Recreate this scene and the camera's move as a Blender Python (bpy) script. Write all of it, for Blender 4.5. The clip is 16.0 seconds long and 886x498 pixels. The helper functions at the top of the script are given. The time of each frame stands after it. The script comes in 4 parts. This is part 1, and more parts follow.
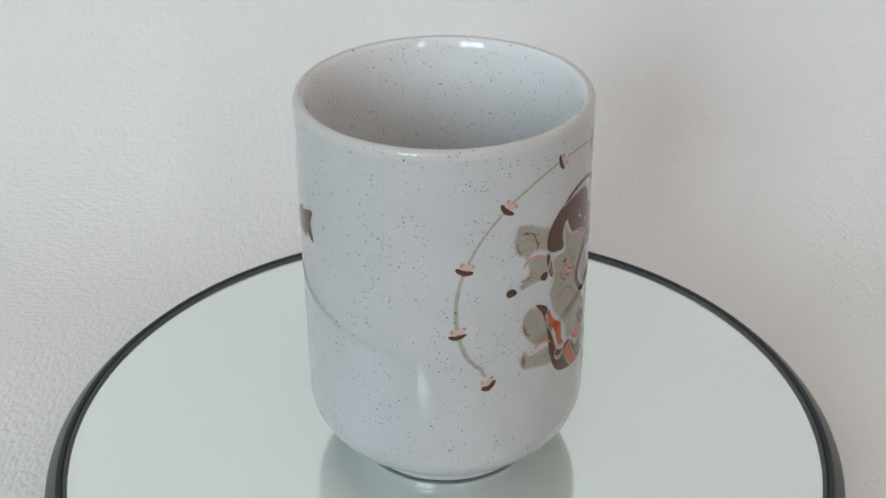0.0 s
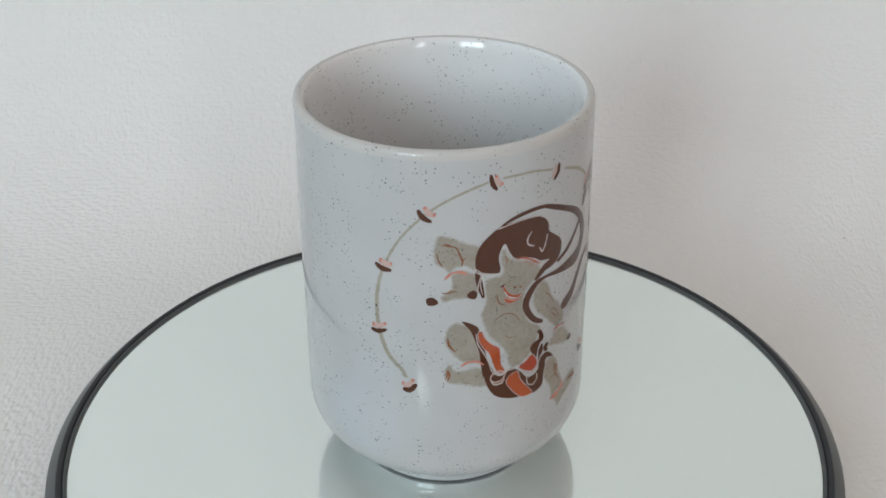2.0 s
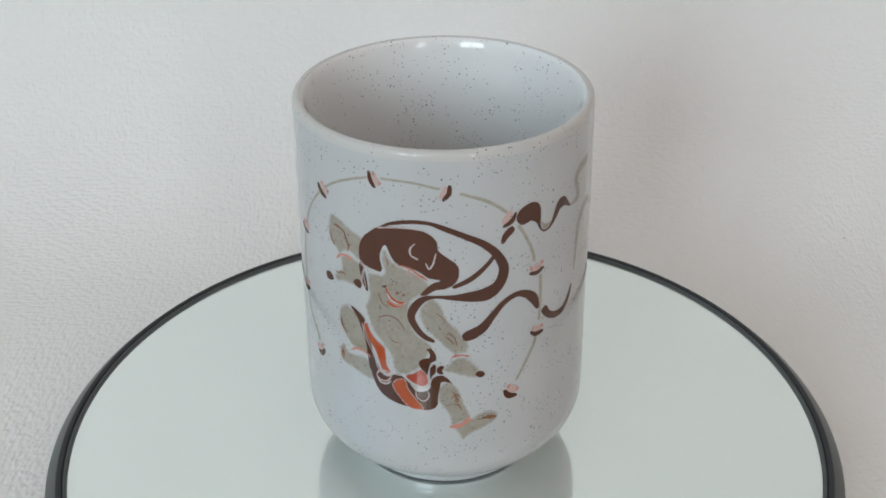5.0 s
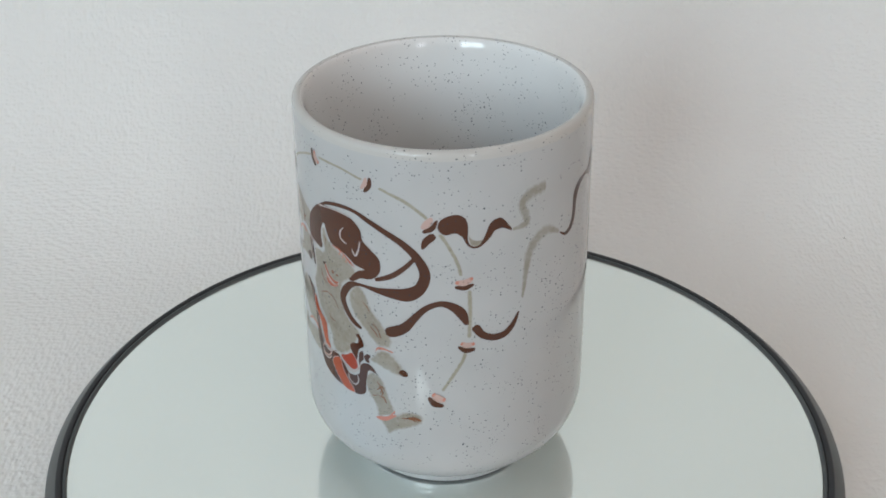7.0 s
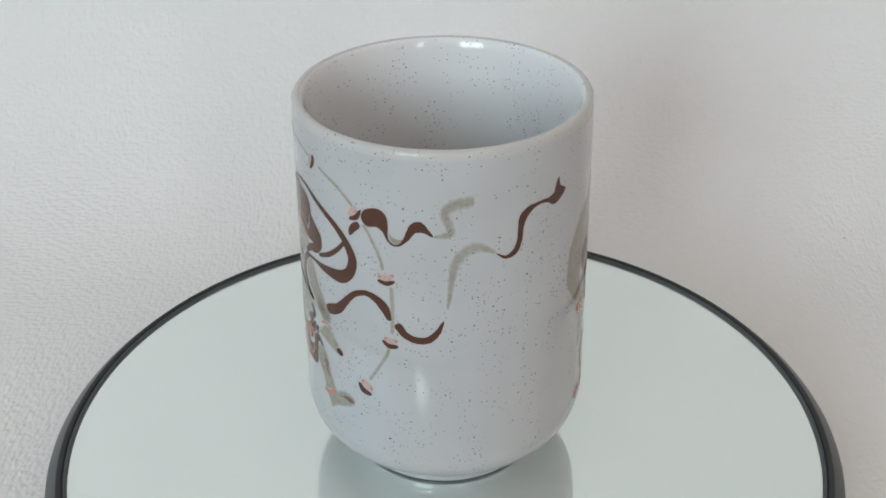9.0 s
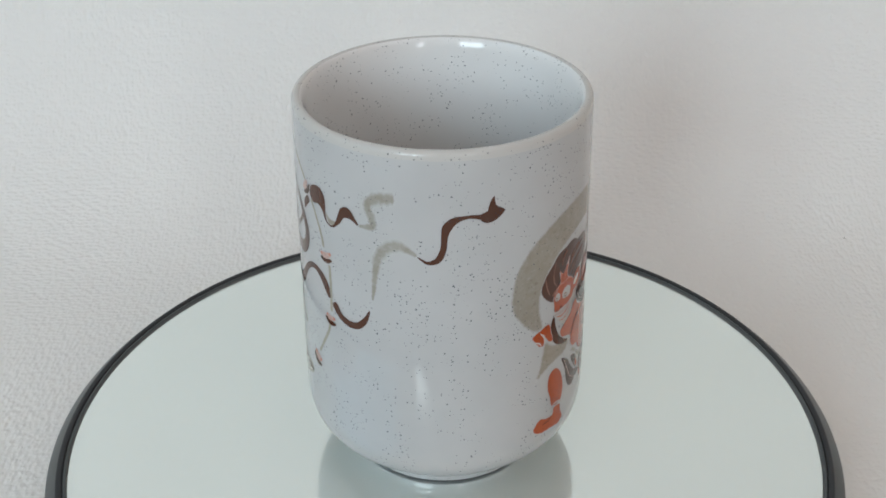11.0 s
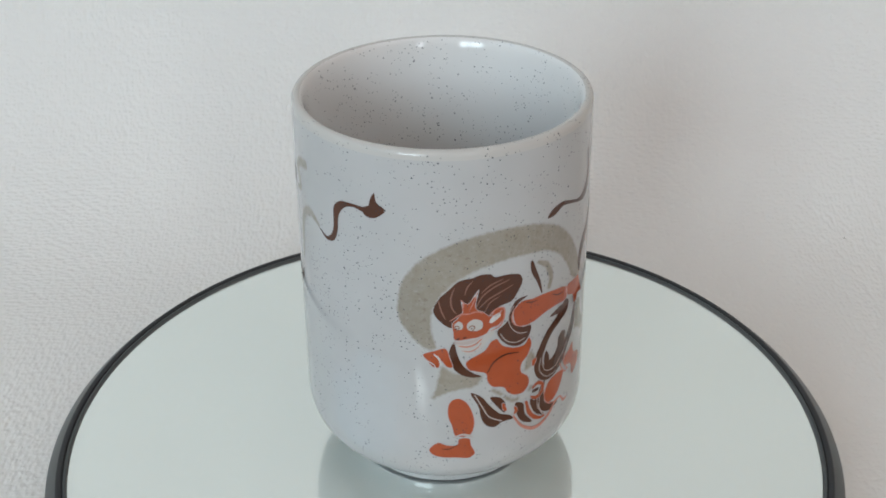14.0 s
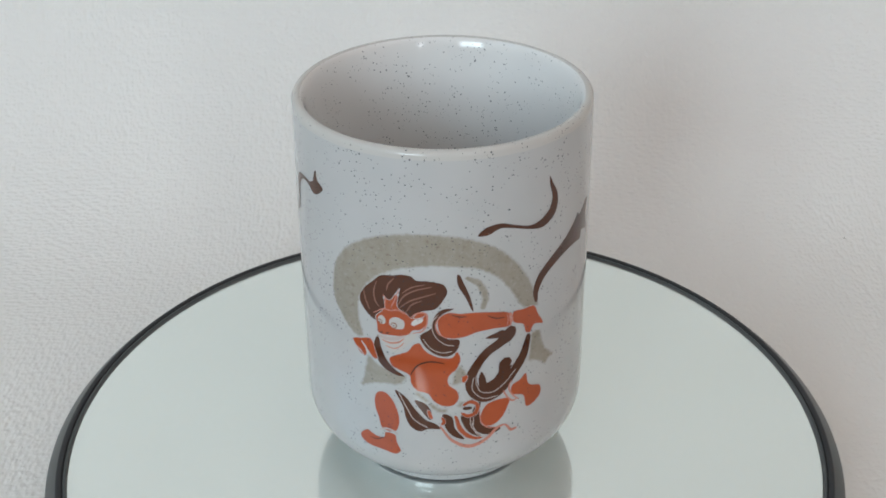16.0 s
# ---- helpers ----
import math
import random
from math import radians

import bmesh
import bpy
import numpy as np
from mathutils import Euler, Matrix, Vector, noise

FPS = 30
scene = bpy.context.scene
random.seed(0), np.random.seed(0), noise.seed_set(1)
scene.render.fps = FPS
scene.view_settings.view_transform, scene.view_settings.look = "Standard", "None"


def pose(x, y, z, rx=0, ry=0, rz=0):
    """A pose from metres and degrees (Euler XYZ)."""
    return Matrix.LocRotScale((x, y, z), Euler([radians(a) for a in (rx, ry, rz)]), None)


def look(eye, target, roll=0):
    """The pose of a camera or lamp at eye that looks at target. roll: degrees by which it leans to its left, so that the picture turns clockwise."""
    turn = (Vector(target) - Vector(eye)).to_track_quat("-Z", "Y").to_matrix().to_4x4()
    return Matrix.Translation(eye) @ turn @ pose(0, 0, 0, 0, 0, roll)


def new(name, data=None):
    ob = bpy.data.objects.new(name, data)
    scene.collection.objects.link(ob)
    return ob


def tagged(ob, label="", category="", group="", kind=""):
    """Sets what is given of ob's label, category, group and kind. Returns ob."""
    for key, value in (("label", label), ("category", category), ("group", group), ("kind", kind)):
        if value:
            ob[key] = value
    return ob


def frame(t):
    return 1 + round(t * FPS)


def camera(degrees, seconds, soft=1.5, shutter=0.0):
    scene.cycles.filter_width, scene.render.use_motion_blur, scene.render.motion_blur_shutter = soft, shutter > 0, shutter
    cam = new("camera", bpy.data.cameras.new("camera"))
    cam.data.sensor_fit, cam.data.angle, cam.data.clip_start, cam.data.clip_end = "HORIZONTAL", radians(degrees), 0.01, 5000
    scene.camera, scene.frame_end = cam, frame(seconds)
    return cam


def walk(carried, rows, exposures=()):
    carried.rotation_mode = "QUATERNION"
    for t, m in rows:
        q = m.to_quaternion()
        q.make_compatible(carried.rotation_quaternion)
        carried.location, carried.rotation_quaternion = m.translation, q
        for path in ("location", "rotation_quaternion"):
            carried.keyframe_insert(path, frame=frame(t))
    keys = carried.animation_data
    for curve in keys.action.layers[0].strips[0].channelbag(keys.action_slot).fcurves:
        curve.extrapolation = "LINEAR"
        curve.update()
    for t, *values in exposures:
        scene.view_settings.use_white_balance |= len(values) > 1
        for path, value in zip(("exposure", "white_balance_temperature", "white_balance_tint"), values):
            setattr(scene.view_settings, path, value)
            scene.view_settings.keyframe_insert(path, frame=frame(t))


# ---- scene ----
cam = camera(41.223, 16.0, soft=1.8)


def aim(x, y, z, pitch, yaw, roll):
    """A camera pose from its place, its downward pitch, its yaw to the right and its roll."""
    a, b = radians(pitch), radians(yaw)
    ahead = Vector((math.sin(b) * math.cos(a), math.cos(b) * math.cos(a), -math.sin(a)))
    return look((x, y, z), Vector((x, y, z)) + ahead, roll)


EYE = aim(0.0004, -0.26151, 0.21117, 30.519, -0.157, -0.424)
walk(cam, [(0.0, EYE), (16.0, EYE)])

# ---- daylight: a window wall behind the camera, with sky beyond it ----
scene.view_settings.exposure = 0.0
world = bpy.data.worlds.new("sky")
scene.world = world
world.use_nodes = True
sky = world.node_tree.nodes.new("ShaderNodeTexSky")
sky.sky_type, sky.sun_disc, sky.sun_elevation, sky.sun_rotation = "NISHITA", False, radians(38), radians(20)
world.node_tree.links.new(sky.outputs[0], world.node_tree.nodes["Background"].inputs[0])
world.node_tree.nodes["Background"].inputs[1].default_value = 0.1


def window_light(name, at, towards, width, height, power, colour):
    """An area lamp for sky light entering through a window opening, or for the added skylight."""
    data = bpy.data.lights.new(name, "AREA")
    data.shape, data.size, data.size_y, data.energy, data.color = "RECTANGLE", width, height, power, colour
    lamp = new(name, data)
    lamp.matrix_world = look(at, towards)
    return lamp


# the clear south windows, a narrow pane over them, the side window, and an added skylight as warm overhead fill
window_light("window_light_1", (-0.93, -2.08, 0.81), (-0.4, -1.0, 0.6), 0.80, 0.8, 27.5, (0.745, 0.905, 1.0))
window_light("overhead_fill_light", (0.3, -1.05, 2.33), (0.3, -1.05, 0.0), 2.9, 1.5, 13.8, (1.0, 0.795, 0.63))
window_light("window_light_3", (-1.57, -0.85, 1.6), (-0.5, -0.85, 1.8), 2.2, 1.25, 7.5, (0.48, 0.79, 1.0))
window_light("window_light_5", (-0.60, -2.07, 1.46), (-0.2, -1.0, 1.1), 0.46, 0.11, 0.85, (0.9, 0.965, 1.0))
window_light("window_light_4", (0.71, -2.08, 0.81), (0.3, -1.0, 0.6), 0.30, 0.8, 4.8, (0.95, 0.97, 1.0))


from mathutils.geometry import delaunay_2d_cdt

# ---- materials ----
def material(name, colour, rough=0.5, metal=0.0, coat=0.0):
    m = bpy.data.materials.new(name)
    m.use_nodes = True
    b = m.node_tree.nodes["Principled BSDF"]
    b.inputs["Base Color"].default_value = (*colour, 1)
    b.inputs["Roughness"].default_value, b.inputs["Metallic"].default_value = rough, metal
    b.inputs["Coat Weight"].default_value = coat
    b.inputs["Coat Roughness"].default_value = 0.03
    return m


def node(m, kind, at=(), **inputs):
    n = m.node_tree.nodes.new(kind)
    for key, value in inputs.items():
        n.inputs[key.replace("_", " ")].default_value = value
    for source, socket in at:
        m.node_tree.links.new(source, n.inputs[socket])
    return n


def bsdf(m):
    return m.node_tree.nodes["Principled BSDF"]


def join(m, out, socket):
    m.node_tree.links.new(out, bsdf(m).inputs[socket])


def sums(m, kind, a, b):
    n = m.node_tree.nodes.new("ShaderNodeMath")
    n.operation = kind
    for i, v in enumerate((a, b)):
        if isinstance(v, (int, float)):
            n.inputs[i].default_value = v
        else:
            m.node_tree.links.new(v, n.inputs[i])
    return n.outputs[0]


def ramp(m, factor, stops):
    n = node(m, "ShaderNodeValToRGB", [(factor, "Fac")])
    el = n.color_ramp.elements
    while len(el) < len(stops):
        el.new(0.5)
    for e, (at, c) in zip(el, stops):
        e.position, e.color = at, (*c, 1)
    return n.outputs[0]


def mixed(m, factor, a, b, kind="MIX"):
    n = m.node_tree.nodes.new("ShaderNodeMix")
    n.data_type, n.blend_type = "RGBA", kind
    for key, v in (("Factor", factor), ("A", a), ("B", b)):
        socket = [s for s in n.inputs if s.name == key and s.enabled][0]
        if isinstance(v, (int, float)):
            socket.default_value = v
        elif isinstance(v, tuple):
            socket.default_value = (*v, 1)
        else:
            m.node_tree.links.new(v, socket)
    return [s for s in n.outputs if s.enabled][0]


def speckle(m, at, scale, size, keep):
    """Iron specks: a factor that is 1 inside small round dots, a share of the cells only, in drifts."""
    v = node(m, "ShaderNodeTexVoronoi", [(at, "Vector")], Scale=scale, Randomness=1.0)
    v.feature = "F1"
    pick = node(m, "ShaderNodeSeparateColor", [(v.outputs["Color"], "Color")])
    drift = node(m, "ShaderNodeTexNoise", [(at, "Vector")], Scale=150.0, Detail=1.5)
    share = sums(m, "MULTIPLY", sums(m, "SUBTRACT", drift.outputs["Fac"], 0.425), keep)
    chosen = sums(m, "LESS_THAN", pick.outputs[0], share)
    grown = sums(m, "MULTIPLY", sums(m, "ADD", pick.outputs[1], 0.45), size * scale)
    dist = sums(m, "DIVIDE", v.outputs["Distance"], grown)
    soft = ramp(m, dist, [(0.0, (1, 1, 1)), (0.55, (0.9, 0.9, 0.9)), (1.0, (0, 0, 0))])
    depth = sums(m, "ADD", sums(m, "MULTIPLY", pick.outputs[2], 0.45), 0.6)
    return sums(m, "MULTIPLY", sums(m, "MULTIPLY", chosen, soft), depth)


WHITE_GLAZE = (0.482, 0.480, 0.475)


def glazed(name, colour, blotch, feather=0.0, gloss=0.062):
    """Glossy glaze over a body colour, faintly uneven, with iron specks."""
    m = material(name, colour, gloss)
    at = node(m, "ShaderNodeTexCoord").outputs["Object"]
    cloud = node(m, "ShaderNodeTexNoise", [(at, "Vector")], Scale=60.0, Detail=3.0)
    base = ramp(m, cloud.outputs["Fac"], [(0.3, tuple(c * blotch for c in colour)), (0.7, colour)])
    if feather:  # a washed enamel, thin and broken at its edge
        cover = node(m, "ShaderNodeAttribute")
        cover.attribute_name = "cover"
        fray = node(m, "ShaderNodeTexNoise", [(at, "Vector")], Scale=1100.0, Detail=2.0)
        depth = 0.5 if feather > 0.5 else 0.25
        mottle = node(m, "ShaderNodeTexNoise", [(at, "Vector")], Scale=420.0, Detail=3.0)
        base = mixed(m, ramp(m, mottle.outputs["Fac"], [(0.42, (0, 0, 0)), (0.75, (depth, depth, depth))]), base, tuple(c * k for c, k in zip(colour, (0.72, 0.66, 0.58))))
        if feather > 0.5:  # rusty freckles showing through the wash
            freckle = node(m, "ShaderNodeTexNoise", [(at, "Vector")], Scale=1000.0, Detail=1.0)
            base = mixed(m, ramp(m, freckle.outputs["Fac"], [(0.62, (0, 0, 0)), (0.74, (0.34, 0.34, 0.34))]), base, (0.16, 0.10, 0.065))
        edge = sums(m, "ADD", cover.outputs["Fac"], sums(m, "MULTIPLY", sums(m, "SUBTRACT", fray.outputs["Fac"], 0.5), 0.9 if feather > 0.5 else 0.3))
        if feather > 0.03:
            base = mixed(m, ramp(m, edge, [(0.03, (0, 0, 0)), (feather, (1, 1, 1))]), WHITE_GLAZE, base)
    small = speckle(m, at, 1150.0, 0.00018, 7.5)
    large = speckle(m, at, 520.0, 0.00024, 2.8)
    dots = sums(m, "MAXIMUM", small, large)
    join(m, mixed(m, dots, base, (0.018, 0.03, 0.042)), "Base Color")
    wave = node(m, "ShaderNodeTexNoise", [(at, "Vector")], Scale=140.0, Detail=1.0)
    bump = node(m, "ShaderNodeBump", [(wave.outputs["Fac"], "Height")], Strength=0.006, Distance=0.001)
    join(m, bump.outputs[0], "Normal")
    return m


GLAZE = glazed("speckled_white_glaze", WHITE_GLAZE, 0.93)
PAINT = {
    "chain": glazed("greenish_grey_enamel", (0.34, 0.318, 0.25), 0.92, 0.95),
    "grey": glazed("grey_enamel", (0.325, 0.295, 0.245), 0.86, 0.95),
    "wash": glazed("thin_grey_wash", (0.345, 0.33, 0.285), 0.88, 0.99),
    "blush": glazed("blush_pink_enamel", (0.52, 0.36, 0.315), 0.92),
    "strand": glazed("fine_rosy_brown_line", (0.25, 0.115, 0.08), 0.9),
    "white": glazed("white_enamel", (0.60, 0.58, 0.55), 0.95),
    "brown": glazed("brown_enamel", (0.083, 0.0265, 0.012), 0.8, 0.01),
    "orange": glazed("orange_enamel", (0.42, 0.082, 0.027), 0.85, 0.38),
    "red": glazed("red_enamel", (0.36, 0.052, 0.024), 0.88, 0.38),
    "pink": glazed("pink_enamel", (0.54, 0.22, 0.165), 0.9),
    "pale": glazed("pale_pink_enamel", (0.48, 0.40, 0.37), 0.92),
    "cream": glazed("cream_enamel", (0.50, 0.475, 0.445), 0.95),
    "ink": glazed("dark_brown_enamel", (0.075, 0.028, 0.018), 0.85),
    "rust": glazed("rust_enamel", (0.24, 0.10, 0.05), 0.85),
}
# the outer glaze with its colour raised, to brighten the dim inside
INNER = glazed("brightened_inner_glaze", (0.73, 0.725, 0.71), 0.96)
LIP = glazed("cream_lip_glaze", (0.515, 0.50, 0.472), 0.97)
# unglazed clay, near black because the contact shadow is in its colour
SHADED_BISQUE = material("shade_dark_unglazed_foot", (0.03, 0.03, 0.032), 0.8)
# the diffuse share stands in for window light thrown up onto the cup
MIRROR = material("part_diffuse_silvered_glass", (0.865, 0.915, 0.88), 0.012, 0.69)
# lighter than the rim's black: reflections of the surroundings put into the colour
BEVEL = material("reflection_grey_plastic", (0.052, 0.060, 0.060), 0.38)
GREY = material("grey_plastic_edge", (0.10, 0.10, 0.10), 0.5)
BLACK = material("black_plastic", (0.012, 0.013, 0.015), 0.5)


def paper():
    """White embossed wallpaper: small woven pimples in rows, faint blotches."""
    m = material("embossed_wallpaper", (0.74, 0.73, 0.71), 0.75)
    at = node(m, "ShaderNodeTexCoord").outputs["UV"]
    axes = node(m, "ShaderNodeSeparateXYZ", [(at, "Vector")])
    drift = node(m, "ShaderNodeTexNoise", [(at, "Vector")], Scale=9.0, Detail=1.0)

    def threads(along, across):
        """Short raised lengths of thread, uneven in size and place."""
        spot = node(m, "ShaderNodeCombineXYZ", [(sums(m, "MULTIPLY", axes.outputs[across], 1 / 0.0018), 0), (sums(m, "MULTIPLY", axes.outputs[along], 1 / 0.0030), 1)])
        broken = node(m, "ShaderNodeTexNoise", [(spot.outputs[0], "Vector")], Scale=0.9, Detail=1.0)
        knot = node(m, "ShaderNodeTexVoronoi", [(spot.outputs[0], "Vector")], Scale=1.0, Randomness=0.72)
        knot.feature, knot.voronoi_dimensions = "SMOOTH_F1", "2D"
        dome = sums(m, "MULTIPLY", knot.outputs["Distance"], -3.4)
        return sums(m, "ADD", dome, sums(m, "MULTIPLY", sums(m, "SUBTRACT", broken.outputs["Fac"], 0.5), 3.2))

    warp, weft = threads(1, 0), threads(0, 1)
    strong = ramp(m, drift.outputs["Fac"], [(0.38, (0.2, 0.2, 0.2)), (0.62, (0.85, 0.85, 0.85))])
    woven = sums(m, "ADD", sums(m, "MULTIPLY", warp, sums(m, "SUBTRACT", 1.05, strong)), sums(m, "MULTIPLY", weft, strong))
    grain = node(m, "ShaderNodeTexNoise", [(at, "Vector")], Scale=700.0, Detail=2.0)
    high = sums(m, "ADD", woven, sums(m, "MULTIPLY", grain.outputs["Fac"], 1.2))
    bump = node(m, "ShaderNodeBump", [(high, "Height")], Strength=0.6, Distance=0.00024)
    join(m, bump.outputs[0], "Normal")
    stain = node(m, "ShaderNodeTexNoise", [(at, "Vector")], Scale=7.0, Detail=3.0)
    join(m, ramp(m, stain.outputs["Fac"], [(0.3, (0.73, 0.716, 0.688)), (0.7, (0.765, 0.752, 0.724))]), "Base Color")
    return m


PAPER = paper()
PLASTER = material("warm_white_plaster", (0.72, 0.69, 0.65), 0.85)
# cream on an unseen ceiling, chosen to warm the bounce from above
WHITE = material("warm_bounce_ceiling_paint", (0.84, 0.79, 0.72), 0.85)
# rose on an unseen side wall, chosen to throw warm light from the right
ROSE = material("rose_bounce_plaster", (0.66, 0.44, 0.32), 0.85)
FRAME = material("white_window_frame", (0.7, 0.7, 0.7), 0.4)
FLOOR = material("oak_floor", (0.30, 0.21, 0.14), 0.45)


# ---- building helpers ----
def mesh_of(name, bm, mat, smooth=False):
    me = bpy.data.meshes.new(name)
    bm.to_mesh(me)
    bm.free()
    me.materials.append(mat)
    if smooth:
        for p in me.polygons:
            p.use_smooth = True
    return me


def part(name, bm, mat, parent, label="", smooth=False):
    ob = new(name, mesh_of(name, bm, mat, smooth))
    ob.parent = parent
    return tagged(ob, label)


def box(x0, y0, z0, x1, y1, z1):
    bm = bmesh.new()
    bmesh.ops.create_cube(bm, size=1, matrix=Matrix.Translation(((x0 + x1) / 2, (y0 + y1) / 2, (z0 + z1) / 2))
                          @ Matrix.Diagonal((x1 - x0, y1 - y0, z1 - z0, 1)))
    return bm


def lathe(profile, steps=128):
    """A surface of revolution round z through (radius, height) pairs."""
    bm = bmesh.new()
    rings = []
    for r, z in profile:
        if r < 1e-6:
            rings.append([bm.verts.new((0, 0, z))])
        else:
            rings.append([bm.verts.new((r * math.cos(2 * math.pi * i / steps), r * math.sin(2 * math.pi * i / steps), z))
                          for i in range(steps)])
    for a, b in zip(rings, rings[1:]):
        for i in range(steps):
            j = (i + 1) % steps
            if len(a) == 1:
                bm.faces.new((a[0], b[j], b[i]))
            elif len(b) == 1:
                bm.faces.new((a[i], a[j], b[0]))
            else:
                bm.faces.new((a[i], a[j], b[j], b[i]))
    return bm


def arc(cx, cz, r, a0, a1, n):
    """Points of an arc in the (radius, height) plane, from angle a0 to a1 in degrees."""
    return [(cx + r * math.cos(radians(a0 + (a1 - a0) * i / n)), cz + r * math.sin(radians(a0 + (a1 - a0) * i / n)))
            for i in range(n + 1)]


# ---- the room ----
TABLE = -0.032


def sweep_sheet():
    """The wallpaper sheet: flat under the turntable, then curved up the wall."""
    path = [(-0.75, TABLE), (-0.3, TABLE), (0.0, TABLE)]
    bend, wall = 0.12, 0.235
    path += [(wall - bend + bend * math.sin(radians(a)), TABLE + bend - bend * math.cos(radians(a))) for a in range(0, 91, 6)]
    path += [(wall, 0.3), (wall, 0.7), (wall, 1.1)]
    bm = bmesh.new()
    uv = bm.loops.layers.uv.new("sheet")
    run, cols = 0.0, []
    for i, (y, z) in enumerate(path):
        if i:
            run += math.hypot(y - path[i - 1][0], z - path[i - 1][1])
        cols.append([(bm.verts.new((x, y, z)), (x, run)) for x in (-0.9, 0.9)])
    for a, b in zip(cols, cols[1:]):
        quad = (a[0], a[1], b[1], b[0])
        f = bm.faces.new([v for v, _ in quad])
        f.smooth = True
        for loop, (_, at) in zip(f.loops, quad):
            loop[uv].uv = at
    return bm


sheet = new("backdrop", mesh_of("backdrop", sweep_sheet(), PAPER, True))
tagged(sheet, "white embossed wallpaper sheet curving up behind the turntable", "backdrop", kind="structure")


def speck_of_dirt():
    """A low round crumb, a millimetre across."""
    return lathe([(0, 0.00022), (0.0003, 0.0002), (0.0006, 0.00012), (0.00075, 0.0), (0, -0.0001)][::-1], 12)


crumb = part("speck", speck_of_dirt(), material("grey_dirt", (0.22, 0.20, 0.18), 0.9), sheet, "tiny grey speck of dirt", True)
crumb.matrix_basis = pose(0.1609, 0.1492, -0.0271, 16.6, 0, 0)


def structure(name, bm, mat, label, category):
    return tagged(new(name, mesh_of(name, bm, mat)), label, category, kind="structure")


structure("plinth", box(-0.92, -0.78, -0.78, 0.92, 0.24, TABLE - 0.003), FLOOR, "oak plinth under the wallpaper sheet", "plinth")
structure("floor", box(-1.6, -2.0, -0.85, 2.0, 0.6, -0.78), FLOOR, "oak floor of the room", "floor")


def ceiling_mesh():
    """The unseen ceiling, round the opening of the added skylight."""
    bm = bmesh.new()
    for x0, y0, x1, y1 in ((-1.6, -2.0, -1.2, 0.6), (1.8, -2.0, 2.0, 0.6), (-1.2, -0.27, 1.8, 0.6), (-1.2, -2.0, 1.8, -1.83)):
        bmesh.ops.create_cube(bm, size=1, matrix=Matrix.Translation(((x0 + x1) / 2, (y0 + y1) / 2, 2.33)) @ Matrix.Diagonal((x1 - x0, y1 - y0, 0.06, 1)))
    return bm


structure("ceiling", ceiling_mesh(), WHITE, "unseen warm cream ceiling with an added skylight for fill", "ceiling")
structure("wall_north", box(-1.6, 0.3, -0.78, 2.0, 0.4, 2.3), PLASTER, "plain warm white wall behind the sheet", "wall")
structure("wall_east", box(2.0, -2.0, -0.78, 2.1, 0.6, 2.3), ROSE, "unseen rose beige side wall, added for warm bounce", "wall")

# the south wall, with two windows and a narrow pane over them
def south_wall():
    bm = bmesh.new()
    for x0, z0, x1, z1 in ((-1.6, -0.78, -1.36, 2.3), (0.90, -0.78, 2.0, 2.3), (-1.36, -0.78, 0.90, 0.36), (-0.50, 0.36, 0.52, 1.26),
                           (-1.36, 1.26, 0.90, 1.38), (-1.36, 1.38, -0.85, 1.54), (-0.35, 1.38, 0.90, 1.54), (-1.36, 1.54, 0.90, 2.3)):
        bmesh.ops.create_cube(bm, size=1, matrix=Matrix.Translation(((x0 + x1) / 2, -2.06, (z0 + z1) / 2)) @ Matrix.Diagonal((x1 - x0, 0.12, z1 - z0, 1)))
    return bm


structure("wall_south", south_wall(), PLASTER, "plain warm white wall with two windows and a narrow pane", "wall")


def west_wall():
    bm = bmesh.new()
    for y0, z0, y1, z1 in ((0.27, -0.78, 0.6, 2.3), (-2.0, -0.78, 0.27, 0.95), (-2.0, 2.27, 0.27, 2.3)):
        bmesh.ops.create_cube(bm, size=1, matrix=Matrix.Translation((-1.55, (y0 + y1) / 2, (z0 + z1) / 2)) @ Matrix.Diagonal((0.1, y1 - y0, z1 - z0, 1)))
    return bm


structure("wall_west", west_wall(), PLASTER, "plain warm white side wall with a wide window opening", "wall")
def framed(name, label, axis, frames):
    """A window of the setting, from its frame bars."""
    window = tagged(new(name), label, "window", kind="structure")
    for a0, z0, a1, z1 in frames:
        bar = box(a0, -2.05, z0, a1, -1.985, z1) if axis == "x" else box(-1.56, a0, z0, -1.49, a1, z1)
        part("window_frame", bar, FRAME, window)


framed("window_1", "white framed window letting in daylight", "x",
       ((-1.36, 0.36, -1.33, 1.26), (-0.53, 0.36, -0.50, 1.26), (-1.33, 0.36, -0.53, 0.39), (-1.33, 1.23, -0.53, 1.26), (-0.94, 0.39, -0.91, 1.23)))
framed("window_2", "narrow white framed pane letting in daylight", "x",
       ((-0.85, 1.38, -0.83, 1.54), (-0.37, 1.38, -0.35, 1.54), (-0.83, 1.38, -0.37, 1.40), (-0.83, 1.52, -0.37, 1.54)))
framed("window_3", "wide white framed side window letting in daylight", "y",
       ((-1.98, 0.95, -1.95, 2.27), (0.24, 0.95, 0.27, 2.27), (-1.95, 0.95, 0.24, 0.98), (-1.95, 2.24, 0.24, 2.27)))
framed("window_4", "narrow white framed window letting in daylight", "x",
       ((0.52, 0.36, 0.55, 1.26), (0.87, 0.36, 0.90, 1.26), (0.55, 0.36, 0.87, 0.39), (0.55, 1.23, 0.87, 1.26)))


